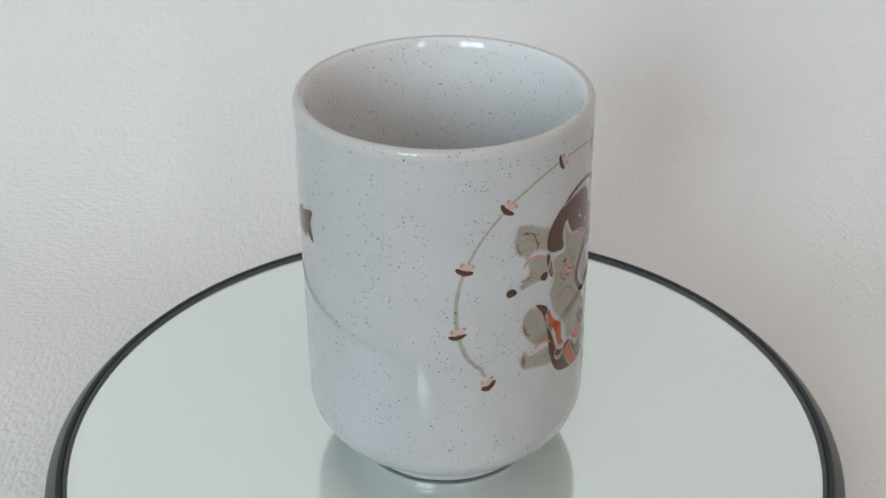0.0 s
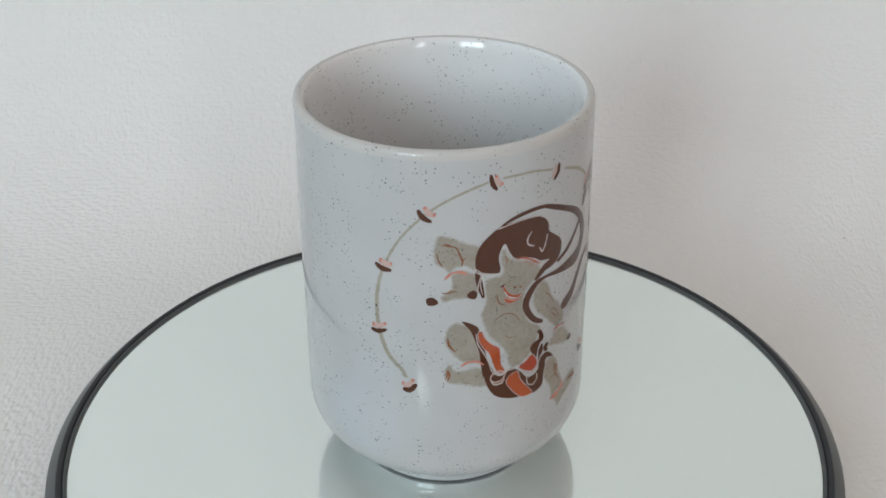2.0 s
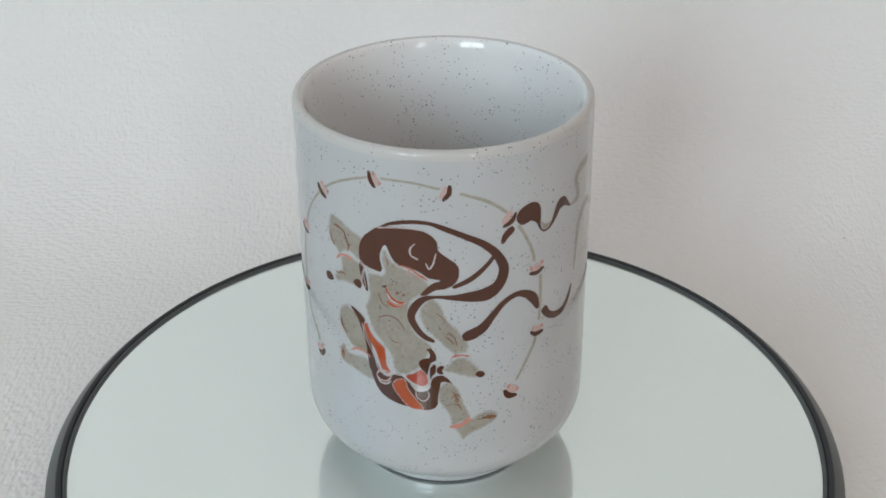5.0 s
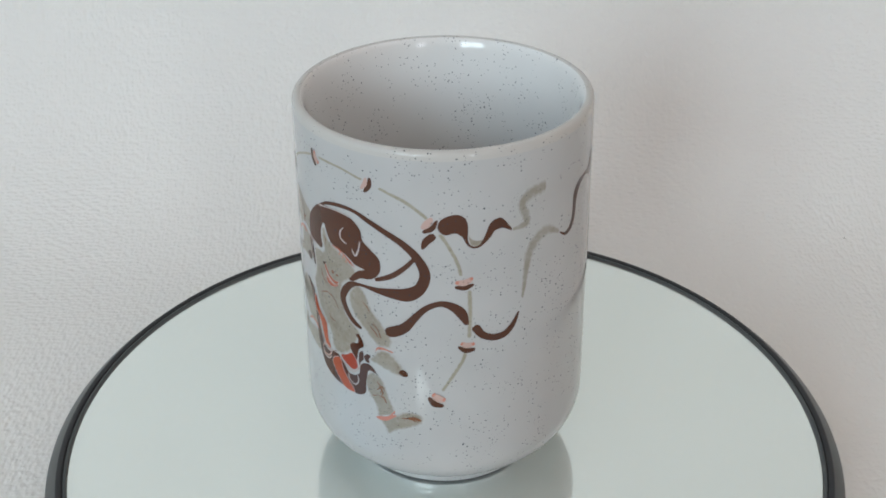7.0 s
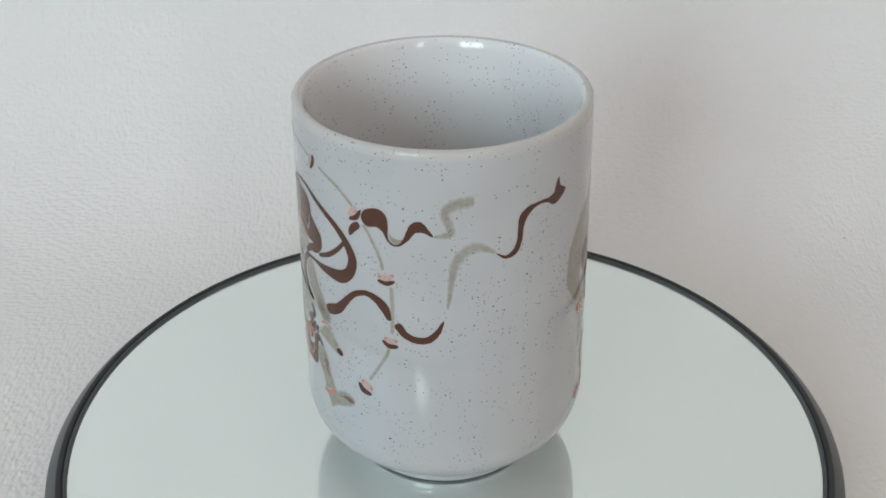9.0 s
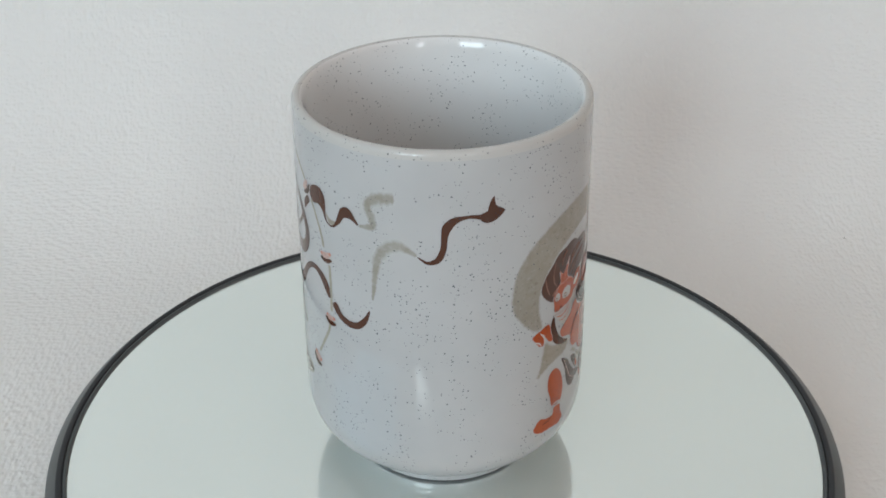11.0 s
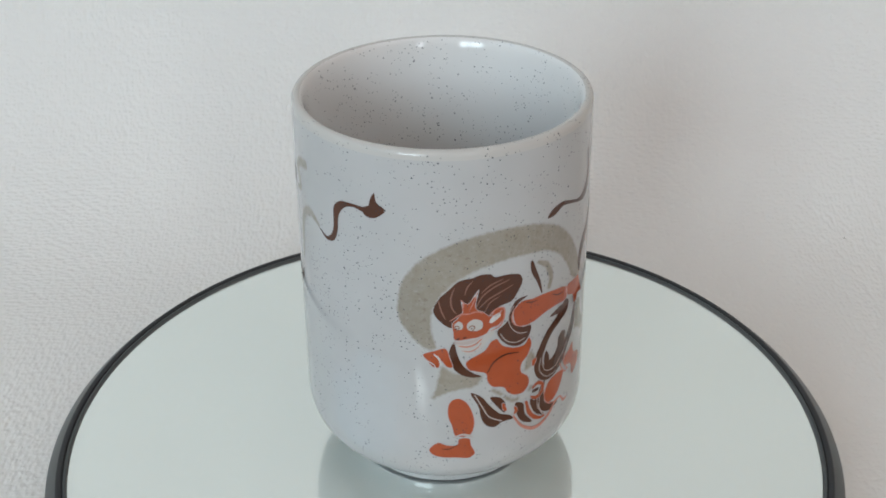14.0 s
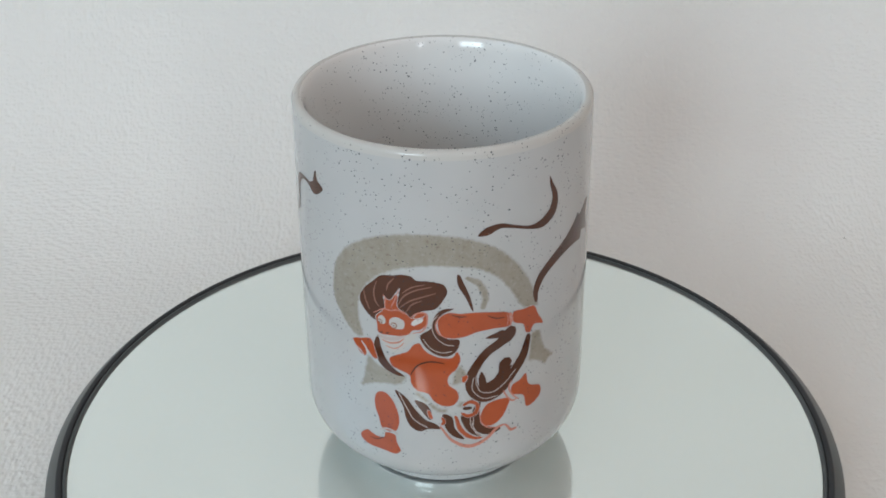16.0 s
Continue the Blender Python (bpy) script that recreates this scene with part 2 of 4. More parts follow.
# ---- turntable ----
def build_turntable():
    table = tagged(new("turntable"), "round mirror-topped display turntable with black plastic rim", "turntable")
    table.location = (-0.00029, 0, 0)
    base = part("base", lathe([(0, TABLE), (0.083, TABLE), (0.085, TABLE + 0.002), (0.085, -0.012), (0.0, -0.012)]), BLACK, table, "black plastic base", True)
    side = [(0, -0.0115), (0.095, -0.0115), (0.1034, -0.0105), (0.1070, -0.008), (0.1085, -0.005), (0.10892, -0.0026), (0.10888, -0.0021), (0.1087, -0.0017), (0.1058, 0.0009)]
    top = [(0.1058, 0.0009), (0.1056, 0.0011), (0.1053, 0.0012), (0.1048, 0.0011), (0.10435, 0.0010), (0.10425, 0.0008)]
    groove = [(0.10425, 0.0008), (0.1042, 0.0001), (0.10395, 0.0001), (0.1039, 0.0007)]
    ledge = [(0.1039, 0.0007), (0.1038, 0.0009), (0.1035, 0.0009), (0.1033, 0.0008), (0.10315, 0.0005)]
    platter = part("platter", lathe(side, 192), BEVEL, table, "bevelled side of the rotating rim, greyed for its reflections", True)
    part("rim_top", lathe(top, 192), BLACK, platter, "matt black top of the rim", True)
    part("rim_groove", lathe(groove, 192), SHADED_BISQUE, platter, "thin black groove round the rim", True)
    part("rim_ledge", lathe(ledge, 192), BEVEL, platter, "inner ledge of the rim, greyed for its reflections", True)
    part("inner_edge", lathe([(0.10315, 0.0005), (0.1031, 0.0004), (0.1031, -0.002), (0, -0.002)], 192), GREY, platter, "grey inner edge of the rim", True)
    part("mirror", lathe([(0.1030, -0.0018), (0.1030, -0.0002), (0.1028, 0.0), (0, 0.0)], 192), MIRROR, platter, "round mirror plate")
    return table, platter


turntable, platter = build_turntable()

# ---- tea cup ----
H_CUP = 0.10246


def body_radius(z):
    """The outer radius of the cup's straight wall at height z."""
    return 0.036 * (1 + 0.0358 * (H_CUP - z) / H_CUP)


BASE, BEND, REACH = 0.005, 0.016, 0.018


def wall_radius(z):
    """The outer radius at height z, with the rounded turn to the foot."""
    if z >= BASE + BEND:
        return body_radius(z)
    k = min(1.0, (BASE + BEND - z) / BEND)
    return body_radius(BASE + BEND) - REACH + REACH * max(0.0, 1 - k ** 2.4) ** (1 / 2.4)


def build_cup():
    cup = tagged(new("tea_cup"), "tall white speckled porcelain tea cup with brown and orange painting", "cup")
    turn = [BASE + BEND * (1 - math.sin(radians(a)) ** (2 / 2.4)) for a in range(90, 0, -5)]
    outer = [(wall_radius(z), z) for z in turn] + [(body_radius(z), z) for z in (0.0215, 0.028, 0.04, 0.055, 0.07, 0.085, H_CUP - 0.0026)]
    top = H_CUP - 0.0019
    lip = [(0.0346 + 0.0014 * math.cos(radians(a)), top + 0.0014 * math.sin(radians(a))) for a in range(0, 91, 15)]
    lip += [(0.0343, H_CUP - 0.00056), (0.0340, H_CUP - 0.00072)]
    inner = [(r, H_CUP - down) for r, down in ((0.0340, 0.00072), (0.03365, 0.0011), (0.0333, 0.0018), (0.03295, 0.0030), (0.0326, 0.0049), (0.0323, 0.0075), (0.0321, 0.011), (0.0320, 0.018))]
    inner += [(0.0320, 0.06), (0.0320, 0.027)] + arc(0.0210, 0.023, 0.011, 0, -80, 8) + [(0, 0.0118)]
    body = part("body", lathe(outer, 160), GLAZE, cup, "white speckled glazed outer wall", True)
    part("lip", lathe([outer[-1]] + lip, 160), LIP, cup, "cream glazed rounded lip", True)
    part("inner_wall", lathe(inner, 160), INNER, cup, "white speckled glazed inside, brightened in its colour", True)
    flare = [(0.0285, 0.0066), (0.0276, 0.0053), (0.0265, 0.0044), (0.0253, 0.0033), (0.0248, 0.0020), (0.0247, 0.0007)]
    part("foot", lathe(flare, 128), GLAZE, cup, "white glazed foot", True)
    part("foot_ring", lathe([(0.0247, 0.0007), (0.0245, 0.0002), (0.0242, 0.0), (0.0220, 0.0), (0.0216, 0.0004), (0.0212, 0.003), (0, 0.0035)], 128),
         SHADED_BISQUE, cup, "unglazed foot ring, darkened by painted contact shade", True)
    return cup, body


tea_cup, cup_body = build_cup()


# ---- the painting on the cup: enamel strokes and patches, by degrees round the cup and millimetres of height ----
LIFT = {"blush": 0.12, "wash": 0.04, "strand": 0.135, "white": 0.12, "chain": 0.045, "grey": 0.04, "brown": 0.07, "orange": 0.1, "red": 0.1, "pink": 0.142, "pale": 0.128, "cream": 0.115, "rust": 0.155, "ink": 0.165}


def on_wall(degrees, height, lift):
    """A point on the cup's outer wall, lifted by a thin coat."""
    z = height / 1000
    r = wall_radius(z)
    r += lift / 1000
    return (r * math.cos(radians(degrees)), r * math.sin(radians(degrees)), z)


def glide(points, closed, most):
    """A smooth curve through control points, in steps of at most about that size."""
    n = len(points)
    curve = []
    for i in range(n if closed else n - 1):
        p = [np.array(points[(i + k) % n] if closed else points[min(max(i + k, 0), n - 1)], float) for k in (-1, 0, 1, 2)]
        gap = [max(np.linalg.norm((b - a)[:2]), 1e-6) ** 0.5 for a, b in zip(p, p[1:])]
        m1 = p[2] - p[1] + gap[1] * ((p[1] - p[0]) / gap[0] - (p[2] - p[0]) / (gap[0] + gap[1])) if gap[0] > 0.01 else (p[2] - p[1])
        m2 = p[2] - p[1] + gap[1] * ((p[3] - p[2]) / gap[2] - (p[3] - p[1]) / (gap[1] + gap[2])) if gap[2] > 0.01 else (p[2] - p[1])
        steps = max(2, int(np.linalg.norm((p[2] - p[1])[:2]) / most) + 1)
        for k in range(steps):
            s = k / steps
            curve.append((2 * s ** 3 - 3 * s * s + 1) * p[1] + (s ** 3 - 2 * s * s + s) * m1 + (3 * s * s - 2 * s ** 3) * p[2] + (s ** 3 - s * s) * m2)
    if not closed:
        curve.append(np.array(points[-1], float))
    return curve


MM = 0.6423  # millimetres of wall to a degree


def stroke(name, paint, points):
    """A brush stroke: a line of (degrees, height, width)."""
    line = glide([(a * MM, h, w) for a, h, w in points], False, 0.7)
    bm = bmesh.new()
    rows = []
    for i, p in enumerate(line):
        d = (line[min(i + 1, len(line) - 1)] - line[max(i - 1, 0)])[:2]
        side = np.array((-d[1], d[0])) / max(np.linalg.norm(d), 1e-9)
        half = max(p[2], 0.05) / 2 * (1.25 if paint == "wash" else 1.0)
        if i in (0, len(line) - 1):
            half *= 0.6
        rows.append([bm.verts.new(on_wall((p[0] + side[0] * half * k) / MM, p[1] + side[1] * half * k, LIFT[paint])) for k in (-1, -0.33, 0.33, 1)])
    for a, b in zip(rows, rows[1:]):
        for k in range(3):
            bm.faces.new((a[k], b[k], b[k + 1], a[k + 1]))
    return finish(name, bm, paint)


def patch(name, paint, points):
    """A filled patch with a smooth outline of (degrees, height)."""
    line = [Vector(p[:2]) for p in glide([(a * MM, h) for a, h in points], True, 0.7)]
    n = len(line)
    xs, ys = [p.x for p in line], [p.y for p in line]
    grid = [Vector((min(xs) + 1.3 * i, min(ys) + 1.3 * j)) for i in range(1, int((max(xs) - min(xs)) / 1.3) + 1)
            for j in range(1, int((max(ys) - min(ys)) / 1.3) + 1)]
    near, fade = np.array([(p.x, p.y) for p in line]), 1.0 if paint == "grey" and min(max(xs) - min(xs), max(ys) - min(ys)) > 4.5 else 0.6 if paint != "grey" else 0.4
    grid = [g for g in grid if np.min(np.hypot(near[:, 0] - g.x, near[:, 1] - g.y)) > fade + 0.2]
    turn = sum(a.x * b.y - b.x * a.y for a, b in zip(line, line[1:] + line[:1]))
    for i in range(n):
        d = (line[(i + 1) % n] - line[i - 1]).normalized() * (fade if turn > 0 else -fade)
        spot = line[i] + Vector((-d.y, d.x))
        if np.min(np.hypot(near[:, 0] - spot.x, near[:, 1] - spot.y)) > fade * 0.85:
            grid.append(spot)
    verts, _, faces, *_ = delaunay_2d_cdt(line + grid, [], [list(range(n))], 1, 1e-4)
    bm = bmesh.new()
    made = [bm.verts.new(on_wall(v.x / MM, v.y, LIFT[paint])) for v in verts]
    for f in faces:
        bm.faces.new([made[i] for i in f])
    bmesh.ops.delete(bm, geom=[v for v in bm.verts if not v.link_faces], context="VERTS")
    return finish(name, bm, paint)


def finish(name, bm, paint):
    cover = bm.verts.layers.float.new("cover")
    for v in bm.verts:
        v[cover] = 0.0 if v.is_boundary else 1.0
    for f in bm.faces:
        f.normal_update()
        c = f.calc_center_median()
        if f.normal.x * c.x + f.normal.y * c.y < 0:
            f.normal_flip()
    return part(name, bm, PAINT[paint], cup_body, PAINT[paint].name.replace("_", " "), True)


# chain of beads, thin strokes
stroke("painted_cord", "chain", [(284.5, 42.3, 1.42), (283.2, 44.4, 1.52), (278.2, 48.0, 1.67), (275.1, 52.8, 1.68), (273.7, 58.0, 1.60), (273.7, 64.3, 1.46), (275.3, 69.7, 1.25), (278.3, 74.7, 1.07), (282.8, 79.9, 0.94), (288.3, 84.3, 0.87), (294.2, 87.9, 0.86), (301.7, 91.0, 0.87), (309.5, 93.2, 0.90), (315.0, 94.3, 0.91)])
stroke("painted_cord", "chain", [(319.3, 94.7, 0.92), (331.3, 94.6, 0.92), (341.5, 93.3, 0.91)])
stroke("painted_cord", "chain", [(347.2, 92.3, 1.09), (351.5, 91.3, 1.06), (356.9, 89.9, 1.23), (361.1, 88.1, 1.21), (365.5, 85.8, 1.17)])
stroke("painted_cord", "chain", [(9.2, 82.5, 1.49), (11.3, 80.3, 1.29), (13.9, 77.2, 1.27), (15.8, 74.3, 1.24), (17.0, 71.1, 1.23)])
stroke("painted_cord", "chain", [(19.8, 67.7, 1.39), (20.1, 63.8, 1.40), (20.1, 59.2, 1.42), (19.7, 54.2, 1.43)])
stroke("painted_cord", "chain", [(18.8, 51.3, 1.28), (17.6, 48.4, 1.30), (14.4, 44.5, 1.32), (9.7, 39.3, 1.12)])
# beads
stroke("painted_bead", "brown", [(283.1, 39.4, 1.23), (285.4, 39.1, 1.66), (288.4, 41.1, 0.96)])
stroke("painted_bead", "blush", [(282.7, 40.9, 1.23), (284.9, 40.5, 1.37), (287.5, 42.5, 0.94)])
stroke("painted_bead", "pink", [(282.7, 40.9, 0.85), (283.1, 40.9, 1.27), (283.5, 40.8, 0.63)])
stroke("painted_bead", "pink", [(287.5, 42.5, 0.55), (287.0, 42.2, 0.82), (286.5, 41.8, 0.41)])
stroke("painted_bead", "brown", [(270.8, 54.7, 0.92), (273.6, 54.4, 1.25), (277.3, 55.4, 0.75)])
stroke("painted_bead", "blush", [(271.4, 56.1, 1.23), (274.2, 56.0, 1.48), (277.2, 57.2, 0.79)])
stroke("painted_bead", "pink", [(271.4, 56.1, 0.84), (271.9, 56.1, 1.26), (272.5, 56.1, 0.63)])
stroke("painted_bead", "pink", [(277.2, 57.2, 0.55), (276.6, 57.0, 0.83), (276.1, 56.8, 0.41)])
stroke("painted_bead", "brown", [(273.4, 73.0, 0.96), (276.2, 71.9, 1.45), (279.8, 71.8, 0.88)])
stroke("painted_bead", "blush", [(275.1, 74.2, 1.31), (277.9, 73.3, 1.77), (280.2, 73.5, 0.88)])
stroke("painted_bead", "pink", [(275.1, 74.2, 0.90), (275.7, 74.0, 1.34), (276.2, 73.9, 0.67)])
stroke("painted_bead", "pink", [(280.2, 73.5, 0.62), (279.8, 73.5, 0.93), (279.4, 73.4, 0.46)])
stroke("painted_bead", "brown", [(289.8, 88.1, 0.87), (291.5, 86.3, 1.37), (294.7, 85.2, 0.81)])
stroke("painted_bead", "blush", [(292.2, 89.0, 0.96), (293.5, 87.5, 1.53), (296.1, 86.9, 1.08)])
stroke("painted_bead", "pink", [(292.2, 89.0, 0.67), (292.4, 88.7, 1.00), (292.7, 88.4, 0.50)])
stroke("painted_bead", "pink", [(296.1, 86.9, 0.63), (295.6, 87.0, 0.94), (295.1, 87.1, 0.47)])
stroke("painted_bead", "brown", [(315.3, 96.0, 0.76), (316.0, 93.7, 1.16), (317.7, 92.1, 0.78)])
stroke("painted_bead", "blush", [(317.2, 95.8, 0.87), (317.9, 94.0, 1.34), (319.9, 93.2, 0.92)])
stroke("painted_bead", "pink", [(317.2, 95.8, 0.50), (317.3, 95.5, 0.76), (317.5, 95.1, 0.38)])
stroke("painted_bead", "pink", [(319.9, 93.2, 0.53), (319.5, 93.4, 0.80), (319.1, 93.5, 0.40)])
stroke("painted_bead", "brown", [(344.3, 94.3, 0.86), (343.9, 92.2, 1.21), (341.8, 90.5, 0.76)])
stroke("painted_bead", "blush", [(342.8, 94.1, 0.72), (342.2, 92.5, 1.19), (340.5, 91.1, 0.60)])
stroke("painted_bead", "brown", [(8.5, 85.7, 0.63), (6.6, 83.6, 1.29), (3.3, 82.6, 0.81)])
stroke("painted_bead", "blush", [(6.7, 86.3, 1.01), (5.0, 84.8, 1.78), (3.0, 83.5, 1.02)])
stroke("painted_bead", "brown", [(14.6, 68.5, 0.81), (18.3, 68.2, 1.36), (21.4, 69.0, 0.70)])
stroke("painted_bead", "blush", [(14.8, 69.7, 1.09), (18.2, 69.6, 1.67), (21.1, 70.7, 0.94)])
stroke("painted_bead", "pink", [(14.8, 69.7, 0.63), (15.5, 69.7, 0.94), (16.1, 69.7, 0.47)])
stroke("painted_bead", "pink", [(21.1, 70.7, 0.54), (20.5, 70.5, 0.82), (20.0, 70.3, 0.41)])
stroke("painted_bead", "brown", [(15.8, 52.2, 0.72), (18.5, 51.0, 1.38), (22.1, 51.2, 0.97)])
stroke("painted_bead", "blush", [(16.8, 53.2, 1.02), (18.8, 52.4, 1.55), (21.9, 52.8, 0.90)])
stroke("painted_bead", "pink", [(16.8, 53.2, 0.71), (17.2, 53.0, 1.06), (17.5, 52.9, 0.53)])
stroke("painted_bead", "pink", [(21.9, 52.8, 0.63), (21.3, 52.7, 0.94), (20.7, 52.6, 0.47)])
stroke("painted_bead", "brown", [(4.8, 37.6, 0.86), (6.8, 35.7, 1.70), (10.4, 35.1, 0.98)])
stroke("painted_bead", "blush", [(6.2, 38.6, 1.22), (8.5, 37.3, 2.13), (11.0, 36.9, 1.33)])
stroke("painted_bead", "pink", [(6.2, 38.6, 0.85), (6.7, 38.4, 1.27), (7.1, 38.2, 0.63)])
stroke("painted_bead", "pink", [(11.0, 36.9, 0.78), (10.5, 37.0, 1.17), (10.0, 37.1, 0.59)])
# first motif, grey masses
patch("painted_patch", "grey", [(296.6, 82.1), (301.3, 81.8), (306.5, 80.2), (312.5, 78.5), (312.3, 75.2), (309.3, 72.1), (306.5, 73.4), (303.1, 73.0), (300.9, 71.3), (298.8, 72.8), (295.3, 74.5), (294.5, 78.0)])
patch("painted_patch", "grey", [(300.9, 71.9), (306.3, 72.9), (310.4, 71.7), (311.7, 69.3), (312.5, 66.6), (309.2, 65.0), (302.8, 64.7), (298.4, 64.2), (296.6, 65.8), (300.8, 68.1)])
patch("painted_patch", "grey", [(320.9, 78.6), (319.1, 76.0), (318.9, 73.4), (319.8, 70.7), (315.8, 70.4), (313.4, 69.7), (312.9, 66.6), (313.2, 63.6), (311.5, 60.5), (312.7, 57.1), (315.1, 53.6), (318.8, 51.0), (321.7, 47.8), (322.7, 44.5), (325.8, 43.1), (331.7, 44.8), (335.1, 47.2), (336.4, 49.6), (338.5, 51.9), (336.3, 53.8), (332.7, 55.5), (330.4, 58.5), (329.9, 61.9), (331.2, 64.6), (334.1, 65.9), (337.0, 66.8), (337.4, 68.8), (335.7, 70.5), (331.5, 72.4), (326.4, 73.6), (323.1, 75.0)])
patch("painted_patch", "grey", [(333.7, 63.9), (337.4, 65.8), (340.9, 64.1), (343.5, 60.3), (348.3, 56.3), (351.4, 52.5), (350.2, 50.1), (344.9, 50.2), (340.3, 53.1), (337.6, 54.9), (333.7, 58.2), (332.6, 61.4)])
patch("painted_patch", "grey", [(346.1, 49.2), (349.7, 49.3), (355.0, 45.9), (356.8, 42.9), (352.5, 42.7), (346.3, 44.1), (341.4, 45.5), (343.4, 47.6)])
patch("painted_patch", "grey", [(299.2, 57.2), (302.6, 59.3), (305.8, 58.7), (310.0, 57.2), (312.0, 54.2), (314.0, 50.4), (314.0, 47.0), (309.7, 46.7), (305.4, 47.2), (301.1, 49.9), (298.3, 53.3)])
patch("painted_patch", "grey", [(298.5, 46.2), (301.0, 47.6), (303.2, 45.6), (310.8, 46.1), (313.9, 44.7), (315.3, 40.1), (311.7, 39.4), (306.3, 40.7), (300.1, 41.4), (297.9, 43.5)])
patch("painted_patch", "grey", [(338.8, 39.4), (341.3, 42.0), (344.8, 42.3), (348.2, 39.2), (349.9, 35.7), (352.0, 31.6), (348.9, 29.7), (344.8, 29.0), (343.0, 32.6), (339.9, 35.8)])
patch("painted_patch", "grey", [(344.8, 29.0), (351.8, 31.2), (356.7, 32.7), (362.4, 32.1), (362.7, 29.5), (358.4, 27.7), (352.7, 26.1), (348.7, 24.4), (346.6, 26.6)])
# first motif, brown masses
patch("painted_patch", "brown", [(292.4, 65.2), (294.8, 65.7), (296.8, 64.3), (294.9, 63.5), (292.8, 63.6)])
patch("painted_patch", "brown", [(306.9, 66.1), (309.2, 67.3), (310.8, 66.5), (310.0, 64.9), (308.3, 65.1)])
patch("painted_patch", "brown", [(353.5, 43.8), (354.8, 44.8), (356.7, 44.3), (357.1, 43.2), (355.4, 42.8)])
patch("painted_patch", "brown", [(310.4, 72.5), (310.0, 75.4), (311.5, 78.4), (314.6, 80.7), (318.6, 82.6), (323.5, 83.2), (331.4, 83.3), (336.5, 82.4), (339.7, 80.3), (340.2, 78.1), (343.5, 76.2), (347.0, 74.1), (347.3, 71.1), (345.5, 69.2), (342.6, 68.1), (339.1, 67.7), (335.7, 66.3), (333.6, 66.2), (336.1, 68.4), (338.2, 69.6), (340.8, 70.3), (336.5, 70.9), (333.6, 72.2), (329.5, 73.3), (325.0, 73.9), (322.9, 75.7), (320.9, 78.2), (319.1, 76.3), (318.7, 74.3), (319.4, 72.1), (319.0, 71.0), (315.4, 71.2), (312.4, 71.7)])
stroke("painted_line", "brown", [(310.4, 72.2, 0.82), (311.3, 69.6, 1.49), (312.5, 66.3, 1.08), (313.1, 64.8, 0.54)])
stroke("painted_line", "brown", [(305.2, 59.0, 0.33), (307.3, 58.1, 1.12), (310.0, 56.3, 1.93), (311.2, 53.5, 1.55), (312.6, 50.3, 1.40), (313.7, 46.6, 1.95), (315.4, 42.8, 3.08)])
patch("painted_patch", "brown", [(313.3, 46.3), (316.0, 43.5), (321.2, 42.2), (324.3, 43.5), (327.9, 42.0), (332.2, 39.0), (336.5, 40.1), (337.8, 43.3), (340.5, 43.5), (339.7, 38.3), (339.1, 35.0), (336.2, 33.8), (329.6, 34.1), (323.3, 34.8), (318.0, 36.5), (315.3, 39.0), (313.7, 42.2)])
patch("painted_patch", "orange", [(311.0, 55.4), (312.5, 56.8), (313.5, 54.3), (316.3, 51.9), (319.4, 50.3), (320.0, 47.8), (320.4, 45.3), (321.8, 43.5), (320.2, 42.7), (318.1, 43.8), (316.7, 46.4), (315.5, 48.8), (313.0, 51.1), (311.4, 53.2)])
patch("painted_patch", "orange", [(323.9, 41.7), (327.1, 42.2), (328.5, 39.6), (331.3, 36.9), (334.2, 34.0), (329.6, 33.8), (326.4, 35.5), (323.3, 38.2), (322.2, 39.9)])
patch("painted_patch", "red", [(327.5, 43.2), (330.7, 44.4), (333.4, 45.6), (335.6, 43.9), (336.1, 41.8), (333.9, 40.6), (330.7, 41.3)])
stroke("painted_line", "pale", [(310.4, 55.4, 0.28), (311.1, 52.3, 0.29), (313.4, 49.5, 0.29), (315.4, 46.4, 0.28), (317.0, 43.5, 0.30), (320.2, 42.2, 0.33), (323.3, 43.2, 0.33), (325.8, 43.1, 0.33)])
stroke("painted_line", "pale", [(327.1, 42.7, 0.29), (330.0, 41.0, 0.31), (333.9, 40.1, 0.34), (336.5, 41.8, 0.33), (337.8, 43.9, 0.31)])
stroke("painted_line", "pale", [(331.3, 39.7, 0.27), (331.8, 37.3, 0.28), (334.4, 36.4, 0.35), (336.3, 38.0, 0.30), (335.7, 39.6, 0.27)])
stroke("painted_line", "pale", [(316.2, 41.5, 0.44), (317.4, 40.0, 0.48), (320.1, 39.9, 0.49), (321.8, 41.0, 0.30)])
stroke("painted_line", "orange", [(320.8, 63.8, 0.43), (322.8, 62.6, 0.91), (326.4, 62.7, 0.62), (327.9, 63.6, 0.30)])
stroke("painted_line", "pale", [(331.9, 79.6, 0.29), (330.3, 78.3, 0.41), (330.3, 76.6, 0.39), (333.1, 75.6, 0.41)])
stroke("painted_line", "pale", [(339.4, 77.5, 0.29), (338.3, 74.7, 0.44), (336.9, 73.3, 0.44), (335.6, 74.8, 0.26)])
stroke("painted_line", "orange", [(325.4, 73.6, 0.29), (329.5, 73.1, 0.43), (333.6, 71.6, 0.27), (336.5, 70.1, 0.27)])
stroke("painted_line", "pink", [(299.8, 70.8, 0.26), (302.0, 72.3, 0.41), (305.2, 72.5, 0.46), (307.3, 71.6, 0.31)])
stroke("painted_line", "pink", [(305.0, 46.5, 0.44), (307.6, 47.5, 0.47), (310.8, 47.6, 0.50), (313.3, 46.3, 0.48)])
stroke("painted_line", "pink", [(344.9, 49.3, 0.35), (347.8, 49.7, 0.34), (351.5, 49.4, 0.33)])
